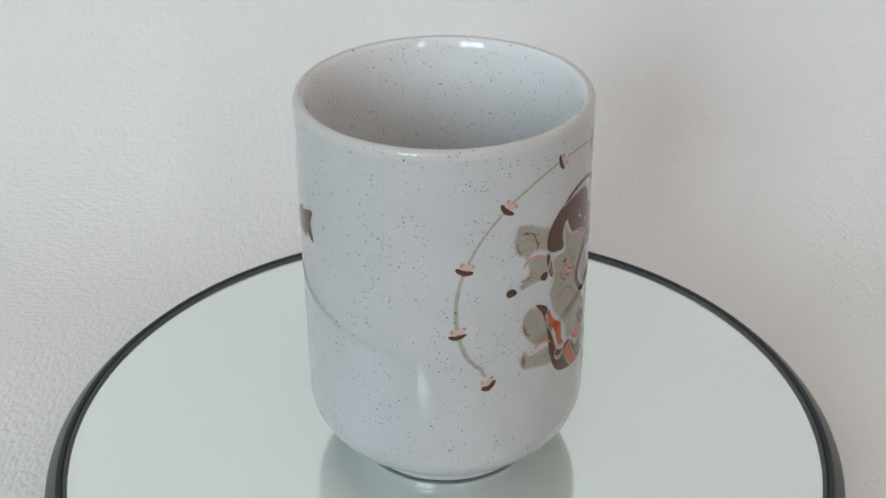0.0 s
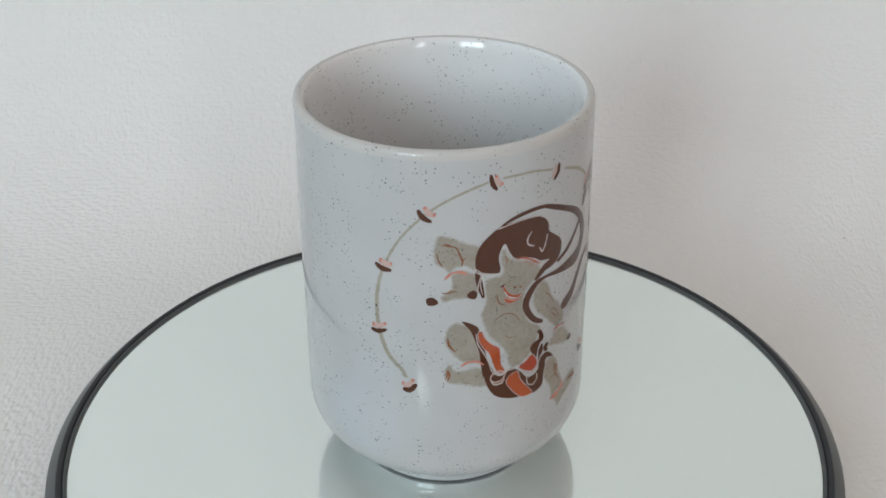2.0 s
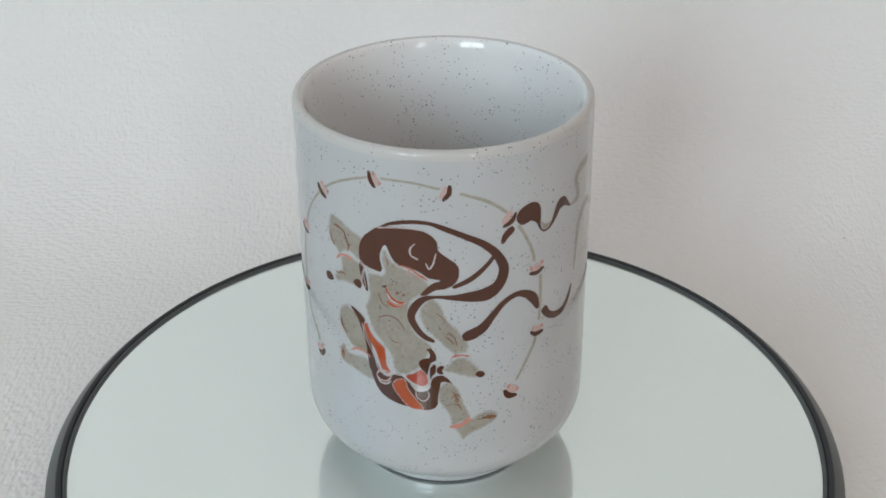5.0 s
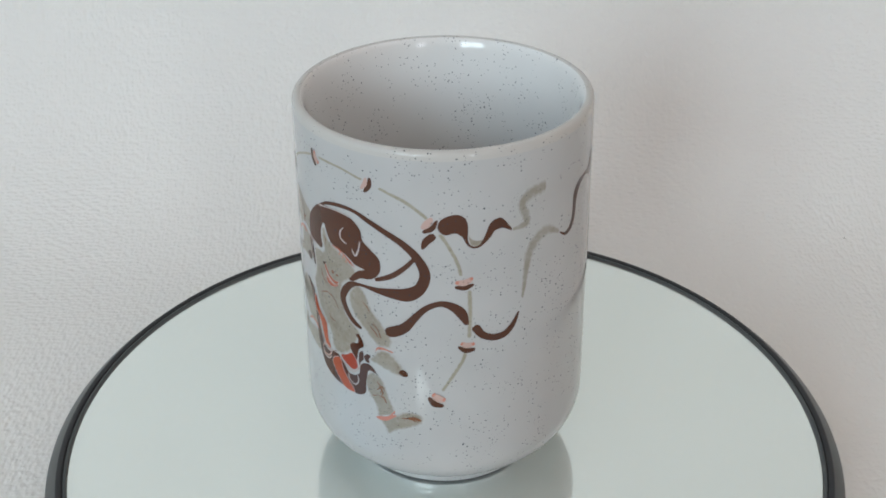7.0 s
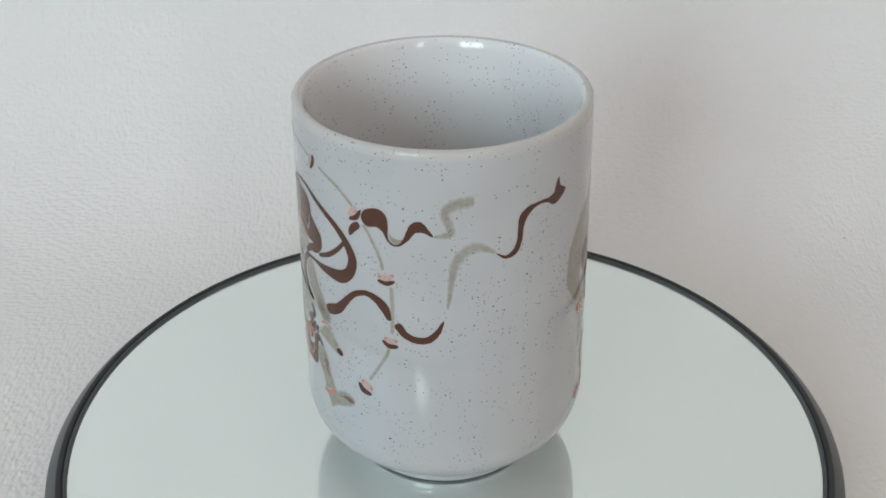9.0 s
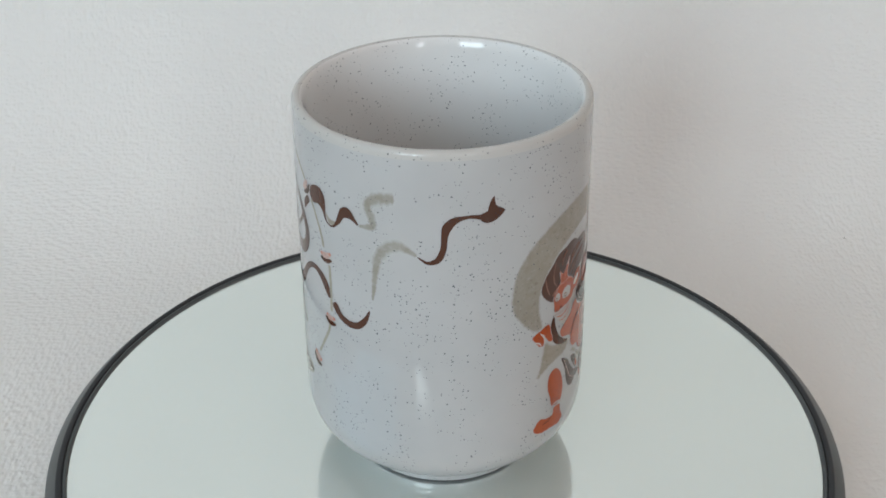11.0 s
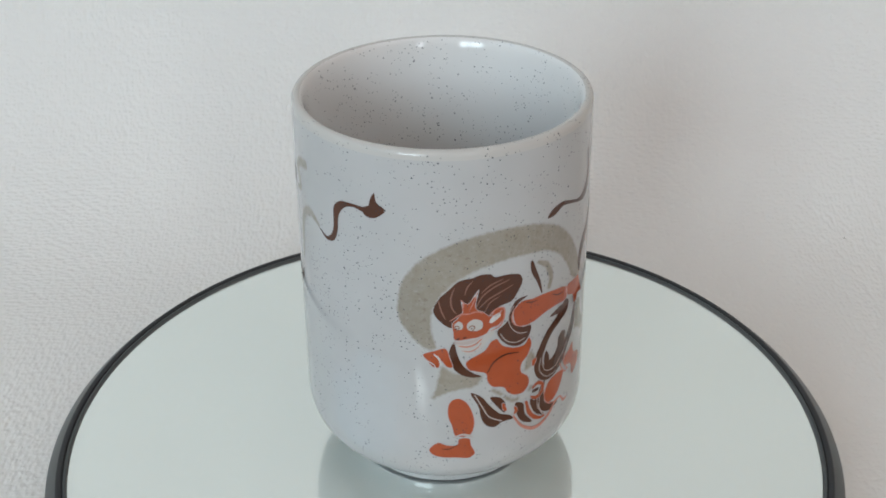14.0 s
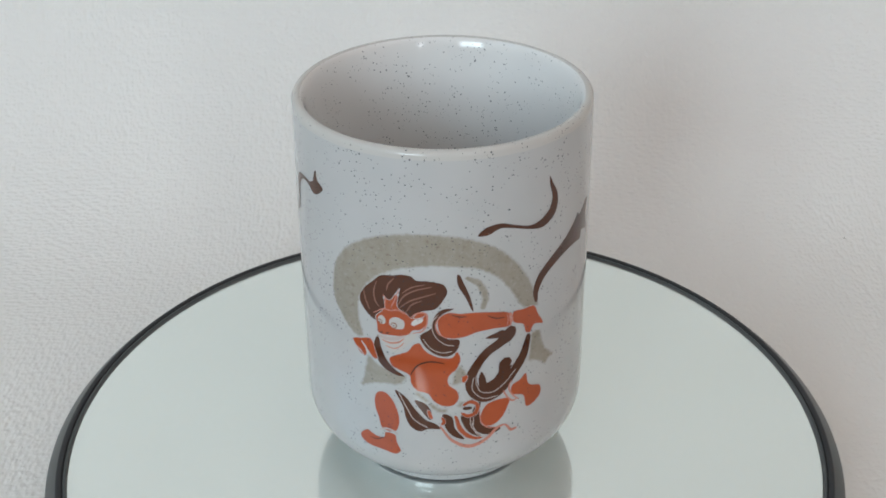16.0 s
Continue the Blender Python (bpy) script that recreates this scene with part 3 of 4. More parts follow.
stroke("painted_line", "rust", [(299.5, 79.2, 0.31), (302.9, 78.8, 0.31), (304.3, 77.1, 0.30), (305.7, 75.3, 0.29)])
stroke("painted_line", "rust", [(296.3, 77.4, 0.23), (297.1, 75.2, 0.32), (298.4, 73.9, 0.24)])
stroke("painted_line", "rust", [(300.2, 54.2, 0.23), (301.0, 52.3, 0.33), (302.9, 50.8, 0.25)])
stroke("painted_line", "rust", [(300.1, 45.5, 0.32), (300.7, 44.1, 0.43), (299.7, 42.3, 0.27)])
stroke("painted_line", "rust", [(317.2, 58.4, 0.23), (321.3, 59.5, 0.23), (325.0, 58.8, 0.22), (327.5, 56.5, 0.20)])
stroke("painted_line", "pale", [(318.0, 82.2, 0.21), (323.5, 83.0, 0.28), (330.4, 83.3, 0.28), (335.9, 82.9, 0.21)])
stroke("painted_line", "pale", [(310.2, 72.8, 0.22), (313.0, 71.3, 0.22), (315.8, 71.0, 0.22)])
stroke("painted_line", "pale", [(312.2, 70.8, 0.19), (311.9, 68.4, 0.20), (312.7, 65.7, 0.20)])
stroke("painted_line", "rust", [(300.7, 66.7, 0.20), (302.3, 67.5, 0.30), (303.5, 67.1, 0.24)])
stroke("painted_line", "rust", [(339.2, 61.7, 0.20), (341.5, 60.3, 0.20), (342.4, 58.9, 0.20)])
stroke("painted_line", "rust", [(343.6, 56.4, 0.20), (346.0, 54.4, 0.20), (346.7, 52.5, 0.21)])
stroke("painted_line", "rust", [(344.7, 39.8, 0.20), (346.5, 37.7, 0.22), (345.8, 36.5, 0.26)])
stroke("painted_line", "rust", [(321.3, 53.7, 0.18), (323.3, 52.5, 0.18), (325.8, 52.5, 0.19)])
stroke("painted_line", "pink", [(343.8, 28.9, 0.75), (347.5, 28.9, 0.82), (352.0, 30.9, 0.60)])
stroke("painted_line", "rust", [(356.7, 30.7, 0.52), (359.5, 30.8, 0.88), (361.9, 30.3, 0.52)])
stroke("painted_line", "rust", [(344.5, 37.2, 0.21), (346.5, 38.6, 0.34), (347.8, 37.5, 0.27)])
stroke("painted_line", "rust", [(345.4, 35.7, 0.28), (347.3, 35.4, 0.38), (348.2, 33.8, 0.26)])
# streamers
stroke("painted_streamer", "brown", [(318.4, 82.4, 0.28), (323.5, 84.0, 0.85), (331.4, 85.0, 1.00), (337.5, 84.8, 0.97), (342.4, 83.6, 1.34), (348.9, 81.7, 1.44), (356.4, 79.0, 1.76), (361.2, 75.9, 2.11), (364.0, 71.8, 2.58), (362.2, 68.0, 2.86), (357.8, 66.0, 3.46), (351.7, 65.7, 2.69), (345.7, 65.7, 1.50), (338.9, 65.9, 0.78), (334.7, 65.2, 1.58), (331.2, 62.6, 2.04), (330.1, 60.1, 1.84), (332.0, 57.1, 1.60), (335.0, 54.9, 1.40), (338.5, 53.7, 1.01)])
stroke("painted_streamer", "brown", [(345.1, 68.4, 0.97), (351.5, 70.3, 1.34), (357.3, 73.4, 1.17), (361.3, 76.5, 0.90)])
stroke("painted_streamer", "brown", [(3.2, 78.3, 0.76), (4.5, 80.2, 1.79), (7.6, 82.0, 1.82)])
patch("painted_streamer", "brown", [(8.6, 83.7), (9.5, 85.6), (12.1, 86.7), (16.0, 87.0), (18.5, 85.8), (19.3, 83.7), (18.7, 80.4), (17.1, 81.5), (14.9, 82.4), (11.0, 82.0)])
stroke("painted_streamer", "brown", [(17.7, 83.0, 1.78), (18.5, 80.8, 0.90), (19.6, 79.2, 0.53), (21.6, 78.5, 0.50), (23.6, 78.8, 0.57), (25.4, 80.2, 0.97), (27.0, 81.9, 1.52), (28.6, 83.5, 2.15), (30.4, 84.0, 2.43), (32.2, 83.5, 1.45), (33.7, 82.7, 0.90), (35.4, 81.6, 0.51)])
patch("painted_streamer", "grey", [(19.1, 82.7), (20.8, 80.8), (23.4, 80.3), (26.0, 80.7), (24.8, 78.9), (22.0, 78.6), (20.0, 79.2)])
patch("painted_streamer", "brown", [(24.8, 79.1), (26.8, 82.0), (28.4, 84.4), (30.8, 85.2), (33.3, 83.9), (34.5, 82.3), (35.6, 81.3), (32.1, 82.4), (29.2, 82.2), (27.2, 80.5)])
stroke("painted_streamer", "wash", [(35.4, 81.5, 0.72), (38.8, 81.7, 1.53), (41.6, 82.3, 2.19), (40.9, 84.7, 2.38), (39.5, 87.1, 2.51), (41.2, 88.7, 3.01), (45.6, 89.7, 3.35), (50.4, 90.0, 2.75)])
stroke("painted_streamer", "brown", [(348.7, 54.6, 2.14), (351.6, 55.2, 2.91), (355.9, 56.7, 2.58), (360.0, 59.8, 1.86), (364.4, 62.8, 1.53), (369.6, 64.1, 1.52), (373.7, 63.3, 2.11), (376.9, 61.4, 2.50), (379.1, 58.1, 1.08)])
stroke("painted_streamer", "brown", [(21.7, 57.6, 2.21), (24.8, 54.9, 1.86), (29.0, 53.7, 1.88), (33.3, 54.0, 1.83), (36.7, 56.1, 1.47), (39.1, 59.3, 0.48)])
stroke("painted_streamer", "wash", [(40.4, 62.3, 0.64), (41.2, 66.1, 1.32), (42.1, 71.0, 1.99), (43.7, 74.9, 2.76), (47.1, 77.5, 3.16), (51.1, 78.4, 2.78), (55.3, 77.3, 1.72), (58.1, 76.1, 0.82)])
stroke("painted_streamer", "brown", [(58.1, 76.1, 0.27), (61.8, 74.7, 0.88), (65.2, 75.5, 1.53), (67.2, 78.1, 1.47), (67.7, 81.5, 1.59), (68.6, 83.8, 2.22), (71.4, 85.5, 1.73), (75.7, 86.1, 0.64), (79.2, 85.9, 0.76)])
stroke("painted_streamer", "brown", [(73.2, 86.0, 1.02), (77.4, 86.2, 0.86), (80.5, 85.9, 1.35), (83.4, 86.0, 2.62), (86.2, 86.1, 2.00), (88.9, 86.7, 0.95)])
stroke("painted_streamer", "brown", [(85.0, 90.4, 0.50), (84.6, 88.9, 1.25), (84.7, 87.5, 2.23), (84.9, 86.1, 2.60)])
patch("painted_streamer", "brown", [(79.9, 86.0), (83.3, 87.4), (84.3, 88.9), (85.3, 90.8), (86.1, 88.4), (89.4, 86.9), (87.5, 85.4), (84.4, 84.3), (81.5, 84.5)])
# second motif
patch("painted_patch", "grey", [(103.5, 50.7), (96.0, 55.4), (92.6, 59.4), (92.4, 64.8), (94.5, 69.8), (99.4, 74.4), (107.2, 78.2), (117.5, 81.0), (127.4, 82.2), (139.4, 82.1), (150.7, 80.3), (158.0, 77.9), (164.8, 74.0), (170.2, 69.2), (174.4, 63.7), (176.3, 58.5), (168.9, 59.3), (162.8, 65.1), (157.8, 69.2), (151.8, 71.8), (144.6, 72.9), (135.4, 73.4), (123.3, 72.0), (115.2, 69.4), (109.9, 66.0), (106.6, 61.8), (106.2, 57.1), (107.5, 51.4)])
patch("painted_patch", "brown", [(106.2, 61.8), (108.0, 65.0), (111.9, 67.7), (115.6, 69.9), (120.3, 70.4), (123.3, 71.0), (127.3, 70.7), (128.5, 69.9), (133.8, 69.8), (138.8, 68.9), (139.9, 67.0), (138.0, 64.4), (135.5, 62.4), (130.3, 61.6), (126.7, 59.3), (121.1, 58.2), (114.9, 57.2), (112.4, 57.3), (109.1, 58.8)])
patch("painted_patch", "orange", [(112.9, 58.6), (115.0, 60.0), (116.7, 61.6), (116.3, 64.5), (118.6, 63.7), (120.8, 65.6), (122.7, 67.3), (121.8, 62.1), (124.8, 60.9), (126.9, 59.6), (128.9, 61.1), (132.6, 61.3), (133.0, 59.0), (130.3, 56.5), (127.3, 56.1), (125.2, 54.3), (120.0, 53.9), (113.8, 53.9), (113.2, 56.2)])
patch("painted_patch", "cream", [(113.7, 58.0), (115.4, 59.1), (116.8, 58.2), (116.6, 56.9), (114.5, 56.8)])
patch("painted_patch", "cream", [(118.5, 58.3), (121.1, 59.3), (124.0, 58.4), (123.8, 56.5), (121.1, 56.0), (118.6, 56.7)])
patch("painted_patch", "cream", [(113.8, 53.4), (119.0, 53.7), (125.2, 54.8), (127.9, 56.1), (128.5, 54.8), (125.6, 52.4), (122.3, 49.8), (118.5, 49.4), (116.5, 50.9)])
stroke("painted_line", "brown", [(113.4, 52.8, 0.81), (113.3, 49.4, 2.13), (115.7, 45.7, 2.30), (119.9, 43.6, 1.45), (123.8, 42.8, 0.33)])
patch("painted_patch", "orange", [(117.9, 47.4), (122.0, 49.2), (125.2, 50.3), (127.2, 52.3), (129.7, 52.9), (131.8, 50.9), (136.7, 49.2), (141.6, 49.1), (143.2, 50.8), (144.8, 48.6), (143.3, 45.6), (140.4, 43.5), (140.4, 41.2), (143.4, 39.3), (144.1, 36.9), (141.9, 34.9), (137.9, 34.8), (134.6, 36.2), (132.5, 38.2), (128.2, 39.1), (126.1, 41.0), (125.5, 43.3), (122.0, 44.3), (118.9, 45.2)])
patch("painted_patch", "brown", [(142.3, 62.5), (137.6, 62.2), (135.1, 60.1), (133.9, 57.1), (129.9, 54.9), (131.4, 52.2), (135.6, 49.8), (139.9, 49.3), (143.2, 50.8), (144.2, 53.8), (139.8, 54.3), (136.6, 56.2), (135.7, 58.9), (138.7, 61.3)])
stroke("painted_line", "pale", [(136.6, 61.0, 0.22), (134.3, 58.6, 0.21), (135.1, 55.4, 0.20), (138.8, 52.8, 0.22), (142.5, 52.3, 0.24)])
stroke("painted_line", "pale", [(131.0, 54.1, 0.20), (133.5, 51.7, 0.21), (137.7, 50.4, 0.24), (141.6, 50.8, 0.25)])
patch("painted_patch", "orange", [(136.2, 57.6), (136.6, 59.9), (139.7, 61.5), (145.2, 61.2), (149.7, 61.2), (157.1, 60.5), (163.1, 59.3), (163.6, 55.7), (157.3, 55.7), (151.1, 55.5), (145.3, 54.4), (140.9, 54.3), (137.7, 55.1)])
patch("painted_patch", "orange", [(164.8, 59.3), (168.9, 59.3), (174.1, 59.1), (176.1, 56.5), (178.9, 52.8), (174.3, 53.6), (172.5, 51.8), (170.4, 52.3), (169.1, 54.8), (164.9, 56.3)])
stroke("painted_line", "pink", [(163.4, 59.4, 0.45), (163.4, 57.9, 0.43), (164.2, 56.2, 0.42)])
stroke("painted_line", "brown", [(143.8, 71.6, 0.77), (144.8, 68.9, 1.42), (147.3, 65.4, 1.04), (149.2, 61.5, 0.39)])
stroke("painted_line", "grey", [(146.1, 70.9, 1.22), (151.4, 68.6, 2.35), (153.8, 64.6, 2.40), (152.5, 61.3, 1.63)])
stroke("painted_line", "brown", [(150.9, 81.1, 0.59), (154.1, 81.9, 1.95), (159.0, 82.8, 1.31), (164.5, 81.9, 0.83), (171.7, 80.5, 1.02), (177.2, 80.6, 2.39), (182.0, 82.7, 2.68), (183.0, 86.0, 1.93), (180.9, 89.6, 0.99), (179.9, 91.8, 0.16)])
stroke("painted_line", "brown", [(175.1, 59.7, 0.85), (174.7, 62.7, 1.69), (177.0, 66.1, 2.34), (182.1, 68.7, 2.69), (188.6, 70.7, 3.37), (196.1, 72.3, 5.64), (202.2, 73.4, 9.14)])
patch("painted_patch", "brown", [(192.3, 72.4), (210.4, 78.3), (208.6, 74.6), (210.3, 69.9), (205.0, 71.0), (199.1, 71.2)])
patch("painted_patch", "grey", [(173.1, 51.8), (177.2, 51.8), (180.5, 46.0), (186.1, 41.7), (182.8, 41.1), (180.3, 40.0), (176.3, 42.2), (173.0, 42.8), (170.9, 41.1), (172.0, 46.7)])
stroke("painted_line", "brown", [(164.9, 55.2, 2.12), (163.1, 53.2, 3.58), (159.7, 51.5, 2.63), (154.6, 49.4, 2.34), (151.0, 46.4, 2.32), (148.7, 42.8, 2.80), (149.5, 39.1, 3.29), (153.7, 37.0, 3.96), (159.3, 37.8, 3.30), (164.9, 41.7, 2.83), (169.4, 45.7, 2.51), (171.1, 49.2, 1.85), (171.8, 51.6, 1.27)])
stroke("painted_line", "brown", [(164.5, 45.1, 1.37), (162.6, 45.2, 3.63), (161.0, 42.5, 2.62), (157.7, 40.1, 2.51), (153.7, 39.7, 2.06), (152.7, 42.4, 1.64), (152.5, 44.1, 0.41)])
patch("painted_patch", "brown", [(153.9, 53.5), (157.4, 54.4), (161.2, 54.8), (160.3, 53.0), (157.6, 53.0)])
stroke("painted_line", "pale", [(151.6, 44.7, 0.22), (150.4, 42.0, 0.21), (152.1, 38.5, 0.21), (156.6, 37.6, 0.26), (161.6, 39.4, 0.28), (166.3, 42.7, 0.29)])
stroke("painted_line", "pale", [(149.5, 42.8, 0.21), (149.1, 39.2, 0.20), (153.3, 36.2, 0.23), (158.9, 36.2, 0.26)])
patch("painted_patch", "orange", [(164.7, 38.1), (168.4, 39.2), (170.9, 40.5), (172.7, 36.8), (178.2, 34.8), (178.6, 32.1), (174.1, 30.0), (171.4, 30.1), (169.9, 33.8), (164.8, 35.5)])
patch("painted_patch", "orange", [(152.0, 30.7), (154.4, 34.2), (158.9, 35.1), (164.1, 34.5), (163.0, 31.6), (160.2, 28.7), (156.7, 27.4), (153.1, 28.1)])
stroke("painted_line", "pink", [(161.2, 37.4, 0.41), (162.9, 35.1, 0.41), (165.6, 33.4, 0.48), (167.1, 34.0, 0.40)])
patch("painted_patch", "brown", [(138.0, 32.4), (141.4, 31.5), (142.5, 28.0), (146.1, 24.5), (141.8, 25.6), (138.9, 28.4)])
patch("painted_patch", "brown", [(144.8, 31.7), (148.3, 31.8), (149.2, 28.1), (152.5, 24.7), (148.3, 26.2), (145.7, 28.9)])
patch("painted_patch", "brown", [(149.6, 33.7), (152.2, 35.3), (151.8, 31.2), (153.6, 28.1), (160.5, 26.0), (155.9, 24.9), (151.4, 26.1), (148.9, 29.8)])
stroke("painted_line", "orange", [(142.7, 32.0, 0.96), (144.0, 28.5, 1.39), (146.1, 26.2, 1.51), (150.1, 24.5, 1.00), (153.4, 24.4, 0.71)])
stroke("painted_line", "pink", [(136.9, 28.8, 0.45), (141.4, 24.4, 0.78), (147.9, 22.2, 1.06), (154.5, 23.7, 0.92), (159.1, 26.5, 0.76), (162.1, 26.8, 0.47), (164.9, 24.6, 0.78), (167.4, 24.8, 0.60)])
stroke("painted_line", "orange", [(145.3, 34.7, 0.84), (148.3, 35.7, 1.19), (150.9, 34.6, 1.09), (150.4, 32.3, 1.30), (147.4, 31.5, 1.19), (144.8, 32.7, 0.78)])
stroke("painted_line", "ink", [(145.5, 33.9, 1.03), (148.9, 33.9, 1.03)])
patch("painted_patch", "grey", [(144.4, 47.0), (147.6, 44.0), (146.3, 41.3), (142.7, 40.5), (145.9, 37.6), (146.7, 34.9), (142.4, 33.2), (136.8, 32.4), (131.4, 35.1), (127.2, 37.6), (125.7, 39.7), (130.3, 38.3), (134.6, 35.7), (139.0, 34.2), (143.0, 35.3), (144.8, 37.5), (141.3, 40.7), (141.3, 43.4)])
patch("painted_patch", "orange", [(102.1, 49.8), (106.2, 51.0), (110.6, 51.7), (112.2, 49.0), (113.2, 46.0), (110.8, 46.4), (108.9, 48.0), (108.0, 46.1), (106.0, 46.2), (103.8, 48.0)])
patch("painted_patch", "grey", [(107.0, 43.2), (108.9, 47.0), (113.6, 45.0), (118.8, 44.2), (125.1, 42.7), (121.9, 39.7), (115.6, 39.1), (110.1, 37.9), (103.3, 35.4), (105.7, 39.2)])
patch("painted_patch", "orange", [(111.1, 34.3), (112.5, 36.5), (115.5, 37.1), (118.7, 35.4), (120.8, 32.1), (121.4, 28.6), (119.6, 25.6), (114.2, 25.6), (112.5, 29.0), (111.3, 31.4)])
patch("painted_patch", "orange", [(115.3, 24.8), (119.6, 24.6), (120.2, 22.5), (121.7, 19.8), (119.5, 18.4), (114.0, 18.8), (108.4, 19.0), (105.0, 20.0), (103.9, 21.4), (107.5, 23.8), (110.8, 23.0), (114.6, 23.0)])
stroke("painted_line", "pale", [(113.3, 25.2, 0.50), (116.4, 26.0, 0.52), (119.6, 25.4, 0.52), (120.7, 24.8, 0.32)])
patch("painted_patch", "brown", [(119.8, 38.3), (124.0, 36.7), (127.1, 33.8), (131.4, 30.6), (135.7, 29.2), (137.1, 27.9), (132.5, 27.8), (129.2, 26.8), (126.0, 27.8), (123.9, 30.4), (122.9, 33.8)])
stroke("painted_line", "pale", [(121.3, 37.7, 0.29), (124.2, 33.8, 0.29), (127.1, 30.3, 0.30), (132.5, 28.1, 0.32)])
patch("painted_patch", "brown", [(127.4, 36.1), (131.4, 35.4), (133.8, 32.9), (133.3, 30.5), (130.3, 32.8)])
stroke("painted_line", "orange", [(132.5, 33.6, 0.82), (133.3, 31.7, 1.09), (134.0, 30.8, 0.69)])
stroke("painted_line", "orange", [(137.5, 31.6, 0.68), (138.4, 29.9, 1.02), (137.1, 29.1, 0.85)])
stroke("painted_line", "ink", [(126.1, 43.6, 0.29), (128.9, 46.5, 0.39), (133.5, 47.8, 0.41), (139.0, 47.3, 0.24)])
stroke("painted_line", "ink", [(141.4, 60.9, 0.22), (144.1, 60.3, 0.30), (146.8, 60.2, 0.24)])
stroke("painted_line", "ink", [(154.6, 59.8, 0.21), (157.9, 58.6, 0.30), (161.2, 58.4, 0.25)])
stroke("painted_line", "pale", [(127.3, 59.6, 0.23), (129.7, 59.5, 0.31), (131.8, 60.6, 0.23)])
stroke("painted_line", "pale", [(163.4, 59.1, 0.25), (164.1, 57.2, 0.37), (163.6, 55.5, 0.31)])
stroke("painted_line", "pale", [(142.3, 31.1, 0.21), (143.5, 27.6, 0.21), (147.4, 24.4, 0.22)])
stroke("painted_line", "pale", [(148.3, 31.1, 0.21), (148.7, 28.1, 0.21), (151.8, 25.5, 0.21)])
# second motif, fine drawing
stroke("painted_line", "strand", [(108.0, 65.1, 0.2), (109.0, 62.2, 0.36), (110.6, 59.7, 0.2)])
stroke("painted_line", "strand", [(113.8, 68.1, 0.2), (112.5, 65.2, 0.36), (113.1, 62.5, 0.36), (114.6, 61.2, 0.2)])
stroke("painted_line", "strand", [(120.5, 69.7, 0.2), (118.3, 67.9, 0.36), (117.6, 66.1, 0.2)])
stroke("painted_line", "strand", [(131.9, 68.9, 0.2), (127.0, 67.9, 0.36), (123.4, 66.0, 0.2)])
stroke("painted_line", "strand", [(134.4, 68.4, 0.2), (128.4, 67.2, 0.36), (124.0, 65.2, 0.36), (121.8, 62.5, 0.2)])
stroke("painted_line", "strand", [(136.0, 66.8, 0.2), (130.4, 65.4, 0.36), (126.3, 64.2, 0.36), (122.6, 62.1, 0.2)])
stroke("painted_line", "strand", [(130.8, 64.6, 0.2), (126.9, 63.2, 0.36), (125.1, 61.2, 0.2)])
stroke("painted_line", "pink", [(112.0, 59.2, 0.19), (116.4, 61.0, 0.35), (118.7, 60.9, 0.35), (122.0, 61.3, 0.35), (124.7, 60.5, 0.19)])
stroke("painted_line", "pink", [(116.7, 61.8, 0.17), (117.0, 64.3, 0.3), (115.9, 64.9, 0.17)])
stroke("painted_line", "pink", [(119.1, 61.6, 0.17), (120.8, 64.1, 0.3), (122.4, 67.0, 0.17)])
stroke("painted_line", "pink", [(126.4, 59.7, 0.19), (129.3, 61.2, 0.35), (132.0, 61.2, 0.35), (132.6, 58.9, 0.35), (130.9, 56.4, 0.35), (127.1, 55.4, 0.19)])
patch("painted_patch", "white", [(126.7, 58.0), (128.2, 59.4), (130.7, 60.0), (131.1, 59.1), (129.2, 58.1), (127.4, 57.5)])
stroke("painted_line", "rust", [(113.3, 56.9, 0.14), (114.1, 57.8, 0.26), (115.5, 57.6, 0.26), (115.0, 56.6, 0.26), (113.7, 56.3, 0.14)])
stroke("painted_line", "ink", [(114.1, 57.0, 0.22), (114.4, 57.1, 0.4), (114.8, 57.1, 0.22)])
stroke("painted_line", "rust", [(118.9, 56.7, 0.14), (119.7, 57.6, 0.26), (121.2, 57.3, 0.26), (120.7, 56.3, 0.26), (119.3, 56.0, 0.14)])
stroke("painted_line", "ink", [(119.7, 56.8, 0.22), (120.0, 56.8, 0.4), (120.4, 56.9, 0.22)])
stroke("painted_line", "ink", [(114.3, 54.2, 0.22), (115.0, 54.2, 0.4), (115.7, 54.5, 0.22)])
stroke("painted_line", "ink", [(116.8, 54.5, 0.22), (117.5, 54.4, 0.4), (118.2, 54.7, 0.22)])
stroke("painted_line", "pale", [(113.3, 53.2, 0.5), (117.2, 52.9, 0.9), (121.0, 53.3, 0.9), (124.5, 54.5, 0.5)])
stroke("painted_line", "pink", [(115.1, 52.3, 0.25), (118.3, 51.8, 0.45), (121.4, 52.3, 0.45), (124.1, 53.7, 0.25)])
stroke("painted_line", "pink", [(116.4, 50.9, 0.17), (119.4, 50.4, 0.3), (121.8, 51.0, 0.3), (124.0, 52.6, 0.17)])
stroke("painted_line", "white", [(106.2, 50.1, 0.28), (108.2, 48.6, 0.5), (108.8, 46.7, 0.28)])
stroke("painted_line", "white", [(103.4, 48.2, 0.17), (106.0, 47.2, 0.3), (107.2, 45.8, 0.17)])
stroke("painted_line", "pink", [(137.1, 60.5, 0.17), (135.6, 58.2, 0.3), (136.6, 55.8, 0.3), (139.9, 54.4, 0.17)])
stroke("painted_line", "pink", [(163.6, 59.4, 0.28), (164.4, 57.7, 0.5), (163.7, 55.6, 0.28)])
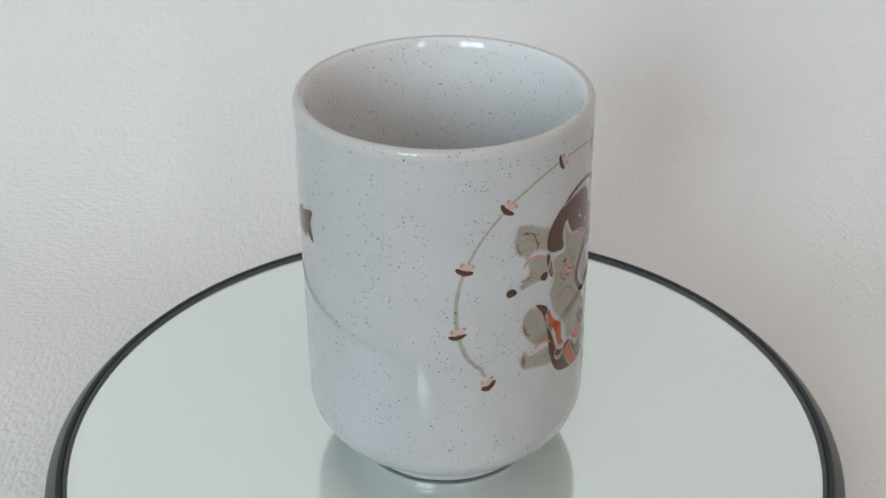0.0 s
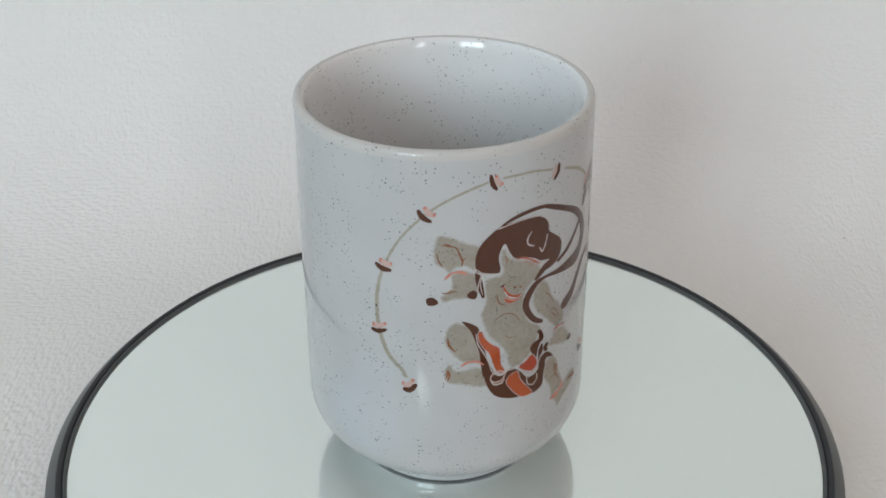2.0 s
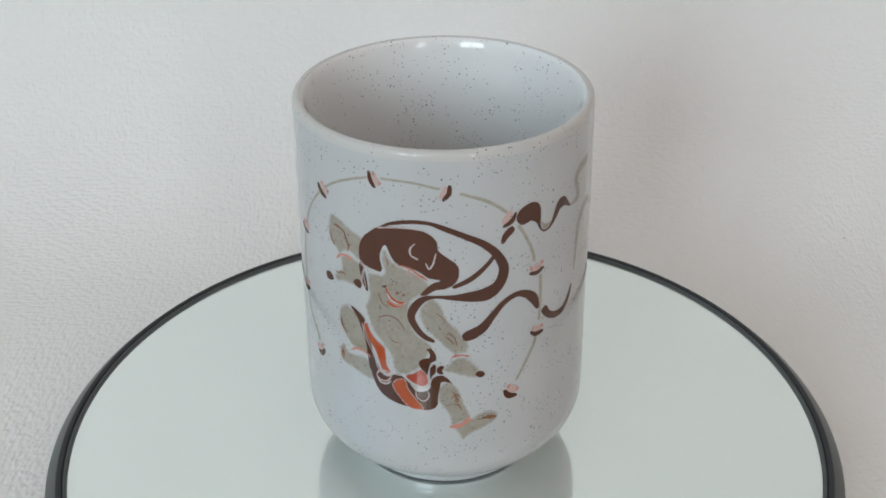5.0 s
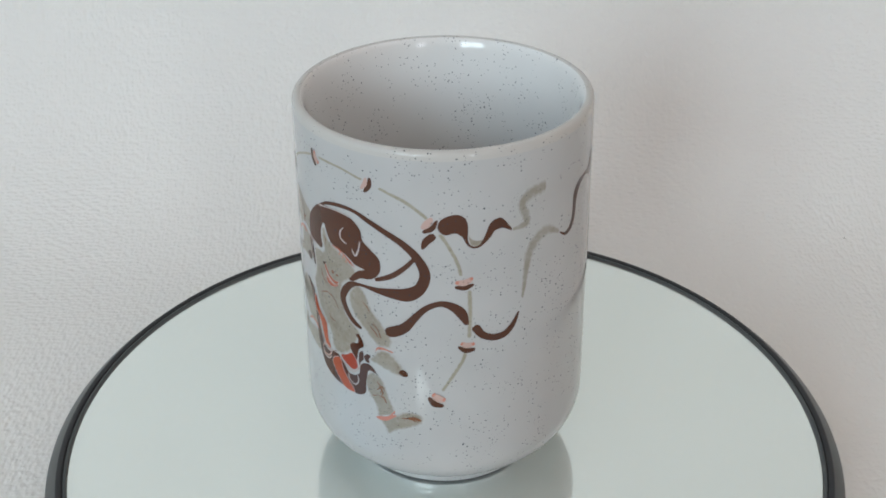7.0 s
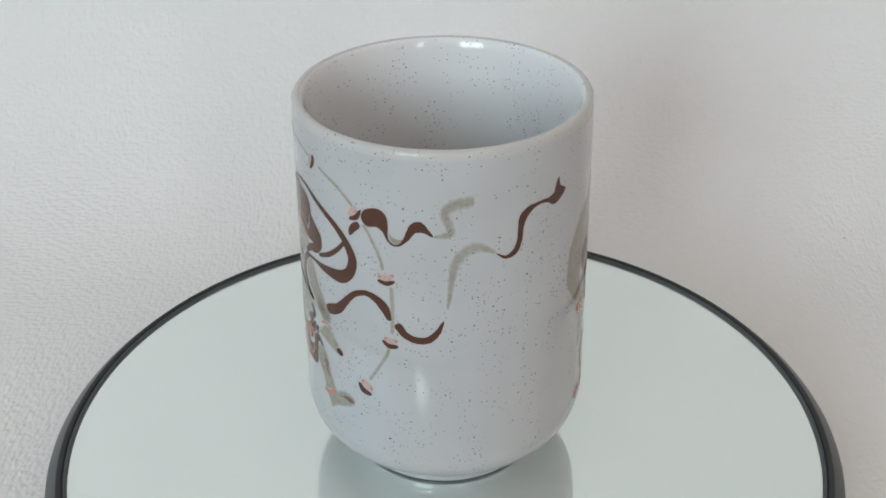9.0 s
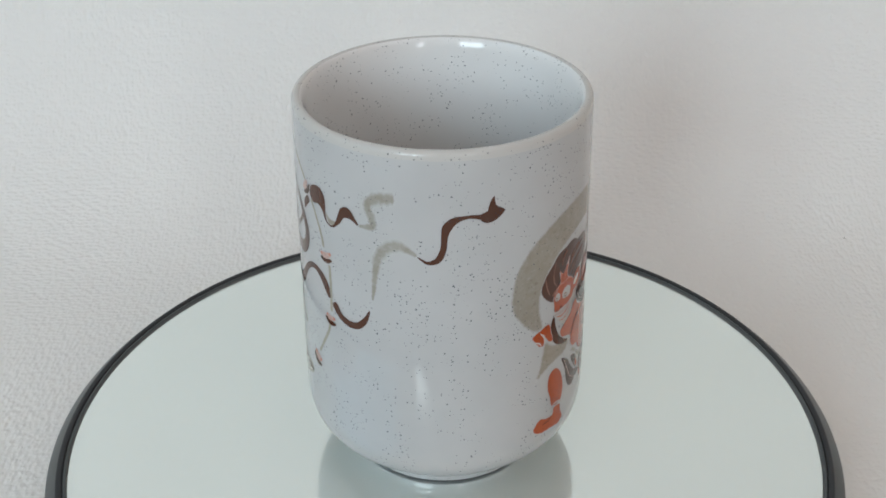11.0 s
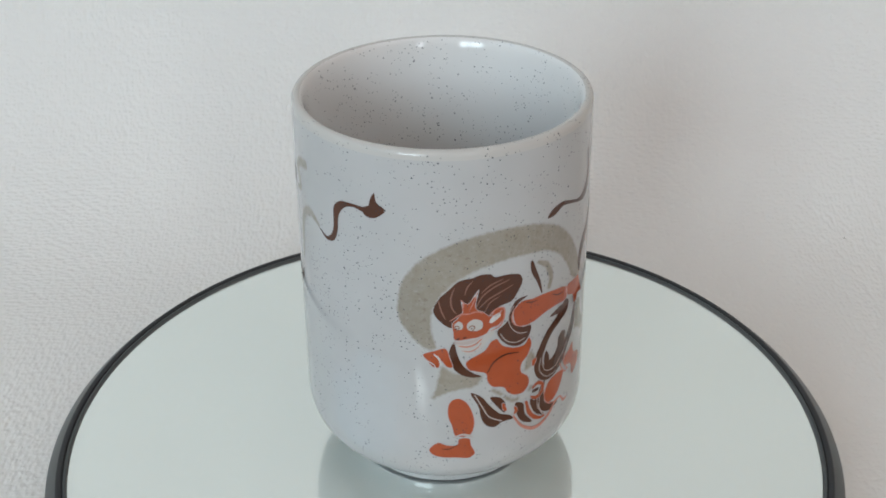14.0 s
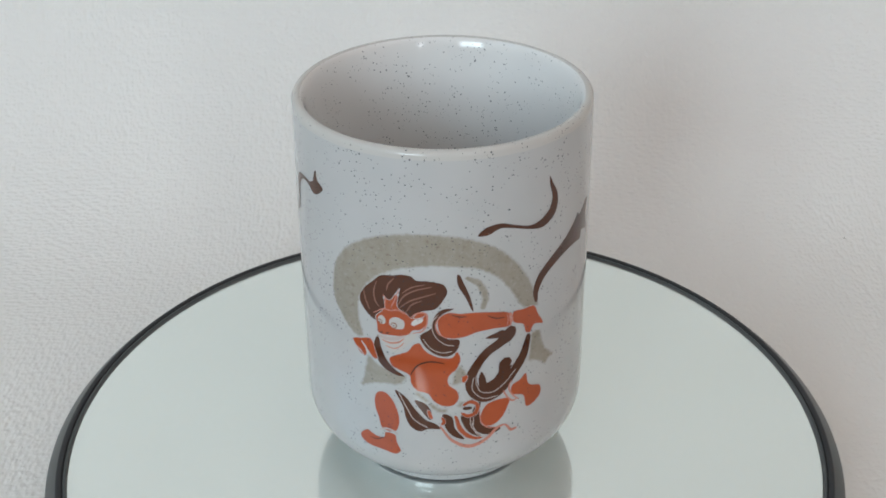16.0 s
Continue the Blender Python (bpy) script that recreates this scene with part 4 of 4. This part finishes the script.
stroke("painted_line", "pink", [(162.2, 59.2, 0.14), (162.7, 57.8, 0.25), (162.3, 55.7, 0.14)])
stroke("painted_line", "ink", [(108.6, 21.8, 0.17), (111.7, 21.8, 0.3), (114.7, 23.0, 0.17)])
patch("painted_patch", "orange", [(145.1, 43.4), (147.4, 43.6), (147.0, 42.0), (145.5, 41.1)])
stroke("painted_line", "pink", [(164.7, 39.8, 0.22), (163.5, 38.0, 0.4), (165.1, 35.3, 0.4), (168.1, 33.2, 0.22)])
stroke("painted_line", "pink", [(151.8, 32.8, 0.17), (152.7, 28.9, 0.3), (155.8, 27.0, 0.3), (161.0, 26.7, 0.17)])
stroke("painted_line", "pale", [(149.6, 31.0, 0.15), (149.6, 27.5, 0.28), (152.3, 24.8, 0.28), (156.3, 24.2, 0.15)])
# first motif, fine drawing
stroke("painted_line", "ink", [(319.1, 67.3, 0.28), (320.1, 67.2, 0.5), (321.1, 67.7, 0.28)])
stroke("painted_line", "orange", [(320.5, 67.4, 0.41), (321.5, 65.6, 0.75), (323.3, 64.3, 0.75), (326.1, 63.6, 0.75), (328.3, 64.1, 0.41)])
stroke("painted_line", "pink", [(321.7, 64.4, 0.25), (323.7, 63.0, 0.45), (325.7, 62.7, 0.45), (327.7, 63.3, 0.25)])
stroke("painted_line", "white", [(321.1, 65.6, 0.17), (322.9, 63.8, 0.3), (325.7, 63.2, 0.17)])
stroke("painted_line", "rust", [(324.5, 66.2, 0.39), (325.3, 66.2, 0.7), (325.9, 66.1, 0.39)])
stroke("painted_line", "rust", [(326.9, 65.9, 0.3), (327.5, 65.9, 0.55), (328.1, 65.7, 0.3)])
stroke("painted_line", "orange", [(325.0, 73.5, 0.21), (328.4, 73.4, 0.38), (331.8, 72.3, 0.38), (335.4, 70.3, 0.21)])
stroke("painted_line", "pink", [(330.0, 73.2, 0.17), (329.6, 72.3, 0.3), (329.2, 71.7, 0.17)])
stroke("painted_line", "pink", [(331.6, 72.6, 0.17), (331.2, 71.8, 0.3), (330.8, 71.2, 0.17)])
stroke("painted_line", "pink", [(333.2, 72.0, 0.17), (332.8, 71.1, 0.3), (332.4, 70.5, 0.17)])
stroke("painted_line", "rust", [(321.0, 75.1, 0.17), (321.8, 74.0, 0.3), (321.6, 72.8, 0.17)])
stroke("painted_line", "rust", [(318.0, 65.2, 0.17), (319.0, 62.9, 0.3), (321.2, 61.9, 0.17)])
stroke("painted_line", "rust", [(298.0, 79.2, 0.23), (299.9, 79.6, 0.42), (301.4, 79.3, 0.23)])
stroke("painted_line", "rust", [(303.6, 78.7, 0.23), (304.4, 76.8, 0.42), (305.4, 75.1, 0.42), (304.9, 73.8, 0.23)])
stroke("painted_line", "rust", [(305.4, 75.3, 0.23), (306.9, 76.1, 0.23)])
stroke("painted_line", "rust", [(298.0, 67.0, 0.2), (300.1, 66.9, 0.36), (301.5, 67.9, 0.2)])
stroke("painted_line", "rust", [(299.9, 54.6, 0.23), (300.3, 52.6, 0.42), (302.6, 50.9, 0.23)])
stroke("painted_line", "rust", [(299.5, 45.6, 0.28), (299.9, 44.4, 0.5), (299.1, 42.9, 0.28)])
stroke("painted_line", "pink", [(298.9, 70.3, 0.23), (300.4, 71.8, 0.42), (303.5, 72.4, 0.42), (306.5, 71.7, 0.23)])
stroke("painted_line", "pink", [(304.6, 46.5, 0.28), (306.9, 47.5, 0.5), (310.0, 47.6, 0.5), (312.6, 46.7, 0.28)])
stroke("painted_line", "rust", [(342.4, 55.2, 0.17), (344.6, 53.9, 0.3), (345.5, 52.8, 0.17)])
stroke("painted_line", "rust", [(342.3, 35.2, 0.22), (344.1, 35.5, 0.22)])
stroke("painted_line", "rust", [(345.8, 38.0, 0.19), (347.0, 36.8, 0.34), (346.3, 35.9, 0.19)])
stroke("painted_line", "pink", [(344.3, 48.5, 0.2), (345.6, 49.8, 0.36), (348.3, 49.8, 0.36), (351.2, 49.2, 0.2)])
stroke("painted_line", "pink", [(344.6, 29.2, 0.33), (348.9, 29.8, 0.6), (351.7, 32.1, 0.33)])
stroke("painted_line", "pale", [(318.0, 82.5, 0.17), (321.9, 82.8, 0.3), (324.9, 83.1, 0.3), (327.8, 83.3, 0.17)])
stroke("painted_line", "pale", [(309.1, 72.6, 0.17), (311.0, 71.6, 0.3), (313.2, 70.9, 0.17)])
stroke("painted_line", "pale", [(312.0, 70.8, 0.17), (311.1, 68.5, 0.3), (310.8, 66.2, 0.17)])
patch("painted_patch", "brown", [(335.6, 51.3), (337.0, 51.8), (338.8, 50.2), (339.0, 48.6), (337.1, 47.5), (336.2, 45.6), (335.6, 44.0), (333.9, 45.3), (332.6, 47.5), (334.3, 48.7), (336.6, 49.1), (336.4, 50.8)])
patch("painted_patch", "brown", [(336.9, 46.2), (338.6, 47.3), (338.8, 44.8), (337.5, 43.8), (336.9, 42.6)])
patch("painted_patch", "brown", [(339.2, 45.9), (340.8, 46.9), (342.1, 46.6), (341.2, 45.5), (341.7, 44.5), (339.7, 44.6)])
patch("painted_patch", "brown", [(337.1, 42.2), (338.6, 43.7), (341.2, 44.1), (343.9, 42.7), (344.4, 41.9), (341.7, 42.3), (339.7, 41.3), (338.9, 39.0), (338.5, 37.4), (337.2, 39.2)])
stroke("painted_line", "blush", [(315.9, 41.9, 0.42), (317.2, 43.3, 0.42), (320.1, 43.5, 0.42), (321.8, 42.4, 0.42), (320.1, 40.7, 0.42), (317.1, 40.7, 0.42), (315.9, 41.7, 0.42)])
stroke("painted_line", "rust", [(354.3, 30.4, 0.3), (357.4, 30.5, 0.3), (360.7, 29.9, 0.3)])


# ---- what moves ----
def motions():
    """The platter turns at a nearly even pace, and the cup with it."""
    pace, off = 14.33, 0.0002
    drift = [(0, 0.33), (1, -0.13), (2, -0.5), (3, -0.68), (4, -0.7), (5.25, -0.62), (6.5, -0.5), (8, -0.4), (9, -0.12), (10.2, 0.25),
             (11.5, 0.58), (13, 0.72), (14.5, 0.68), (16, 0.65)]
    spin, ride = [], []
    for i in range(33):
        t = i * 0.5
        turn = -pace * t + float(np.interp(t, [d[0] for d in drift], [d[1] for d in drift]))
        a = radians(-pace * t)
        spin.append((t, pose(0, 0, 0, 0, 0, turn)))
        ride.append((t, pose(off * math.cos(a), off * math.sin(a), 0, 0, 0, turn)))
    walk(platter, spin)
    walk(tea_cup, ride)


motions()
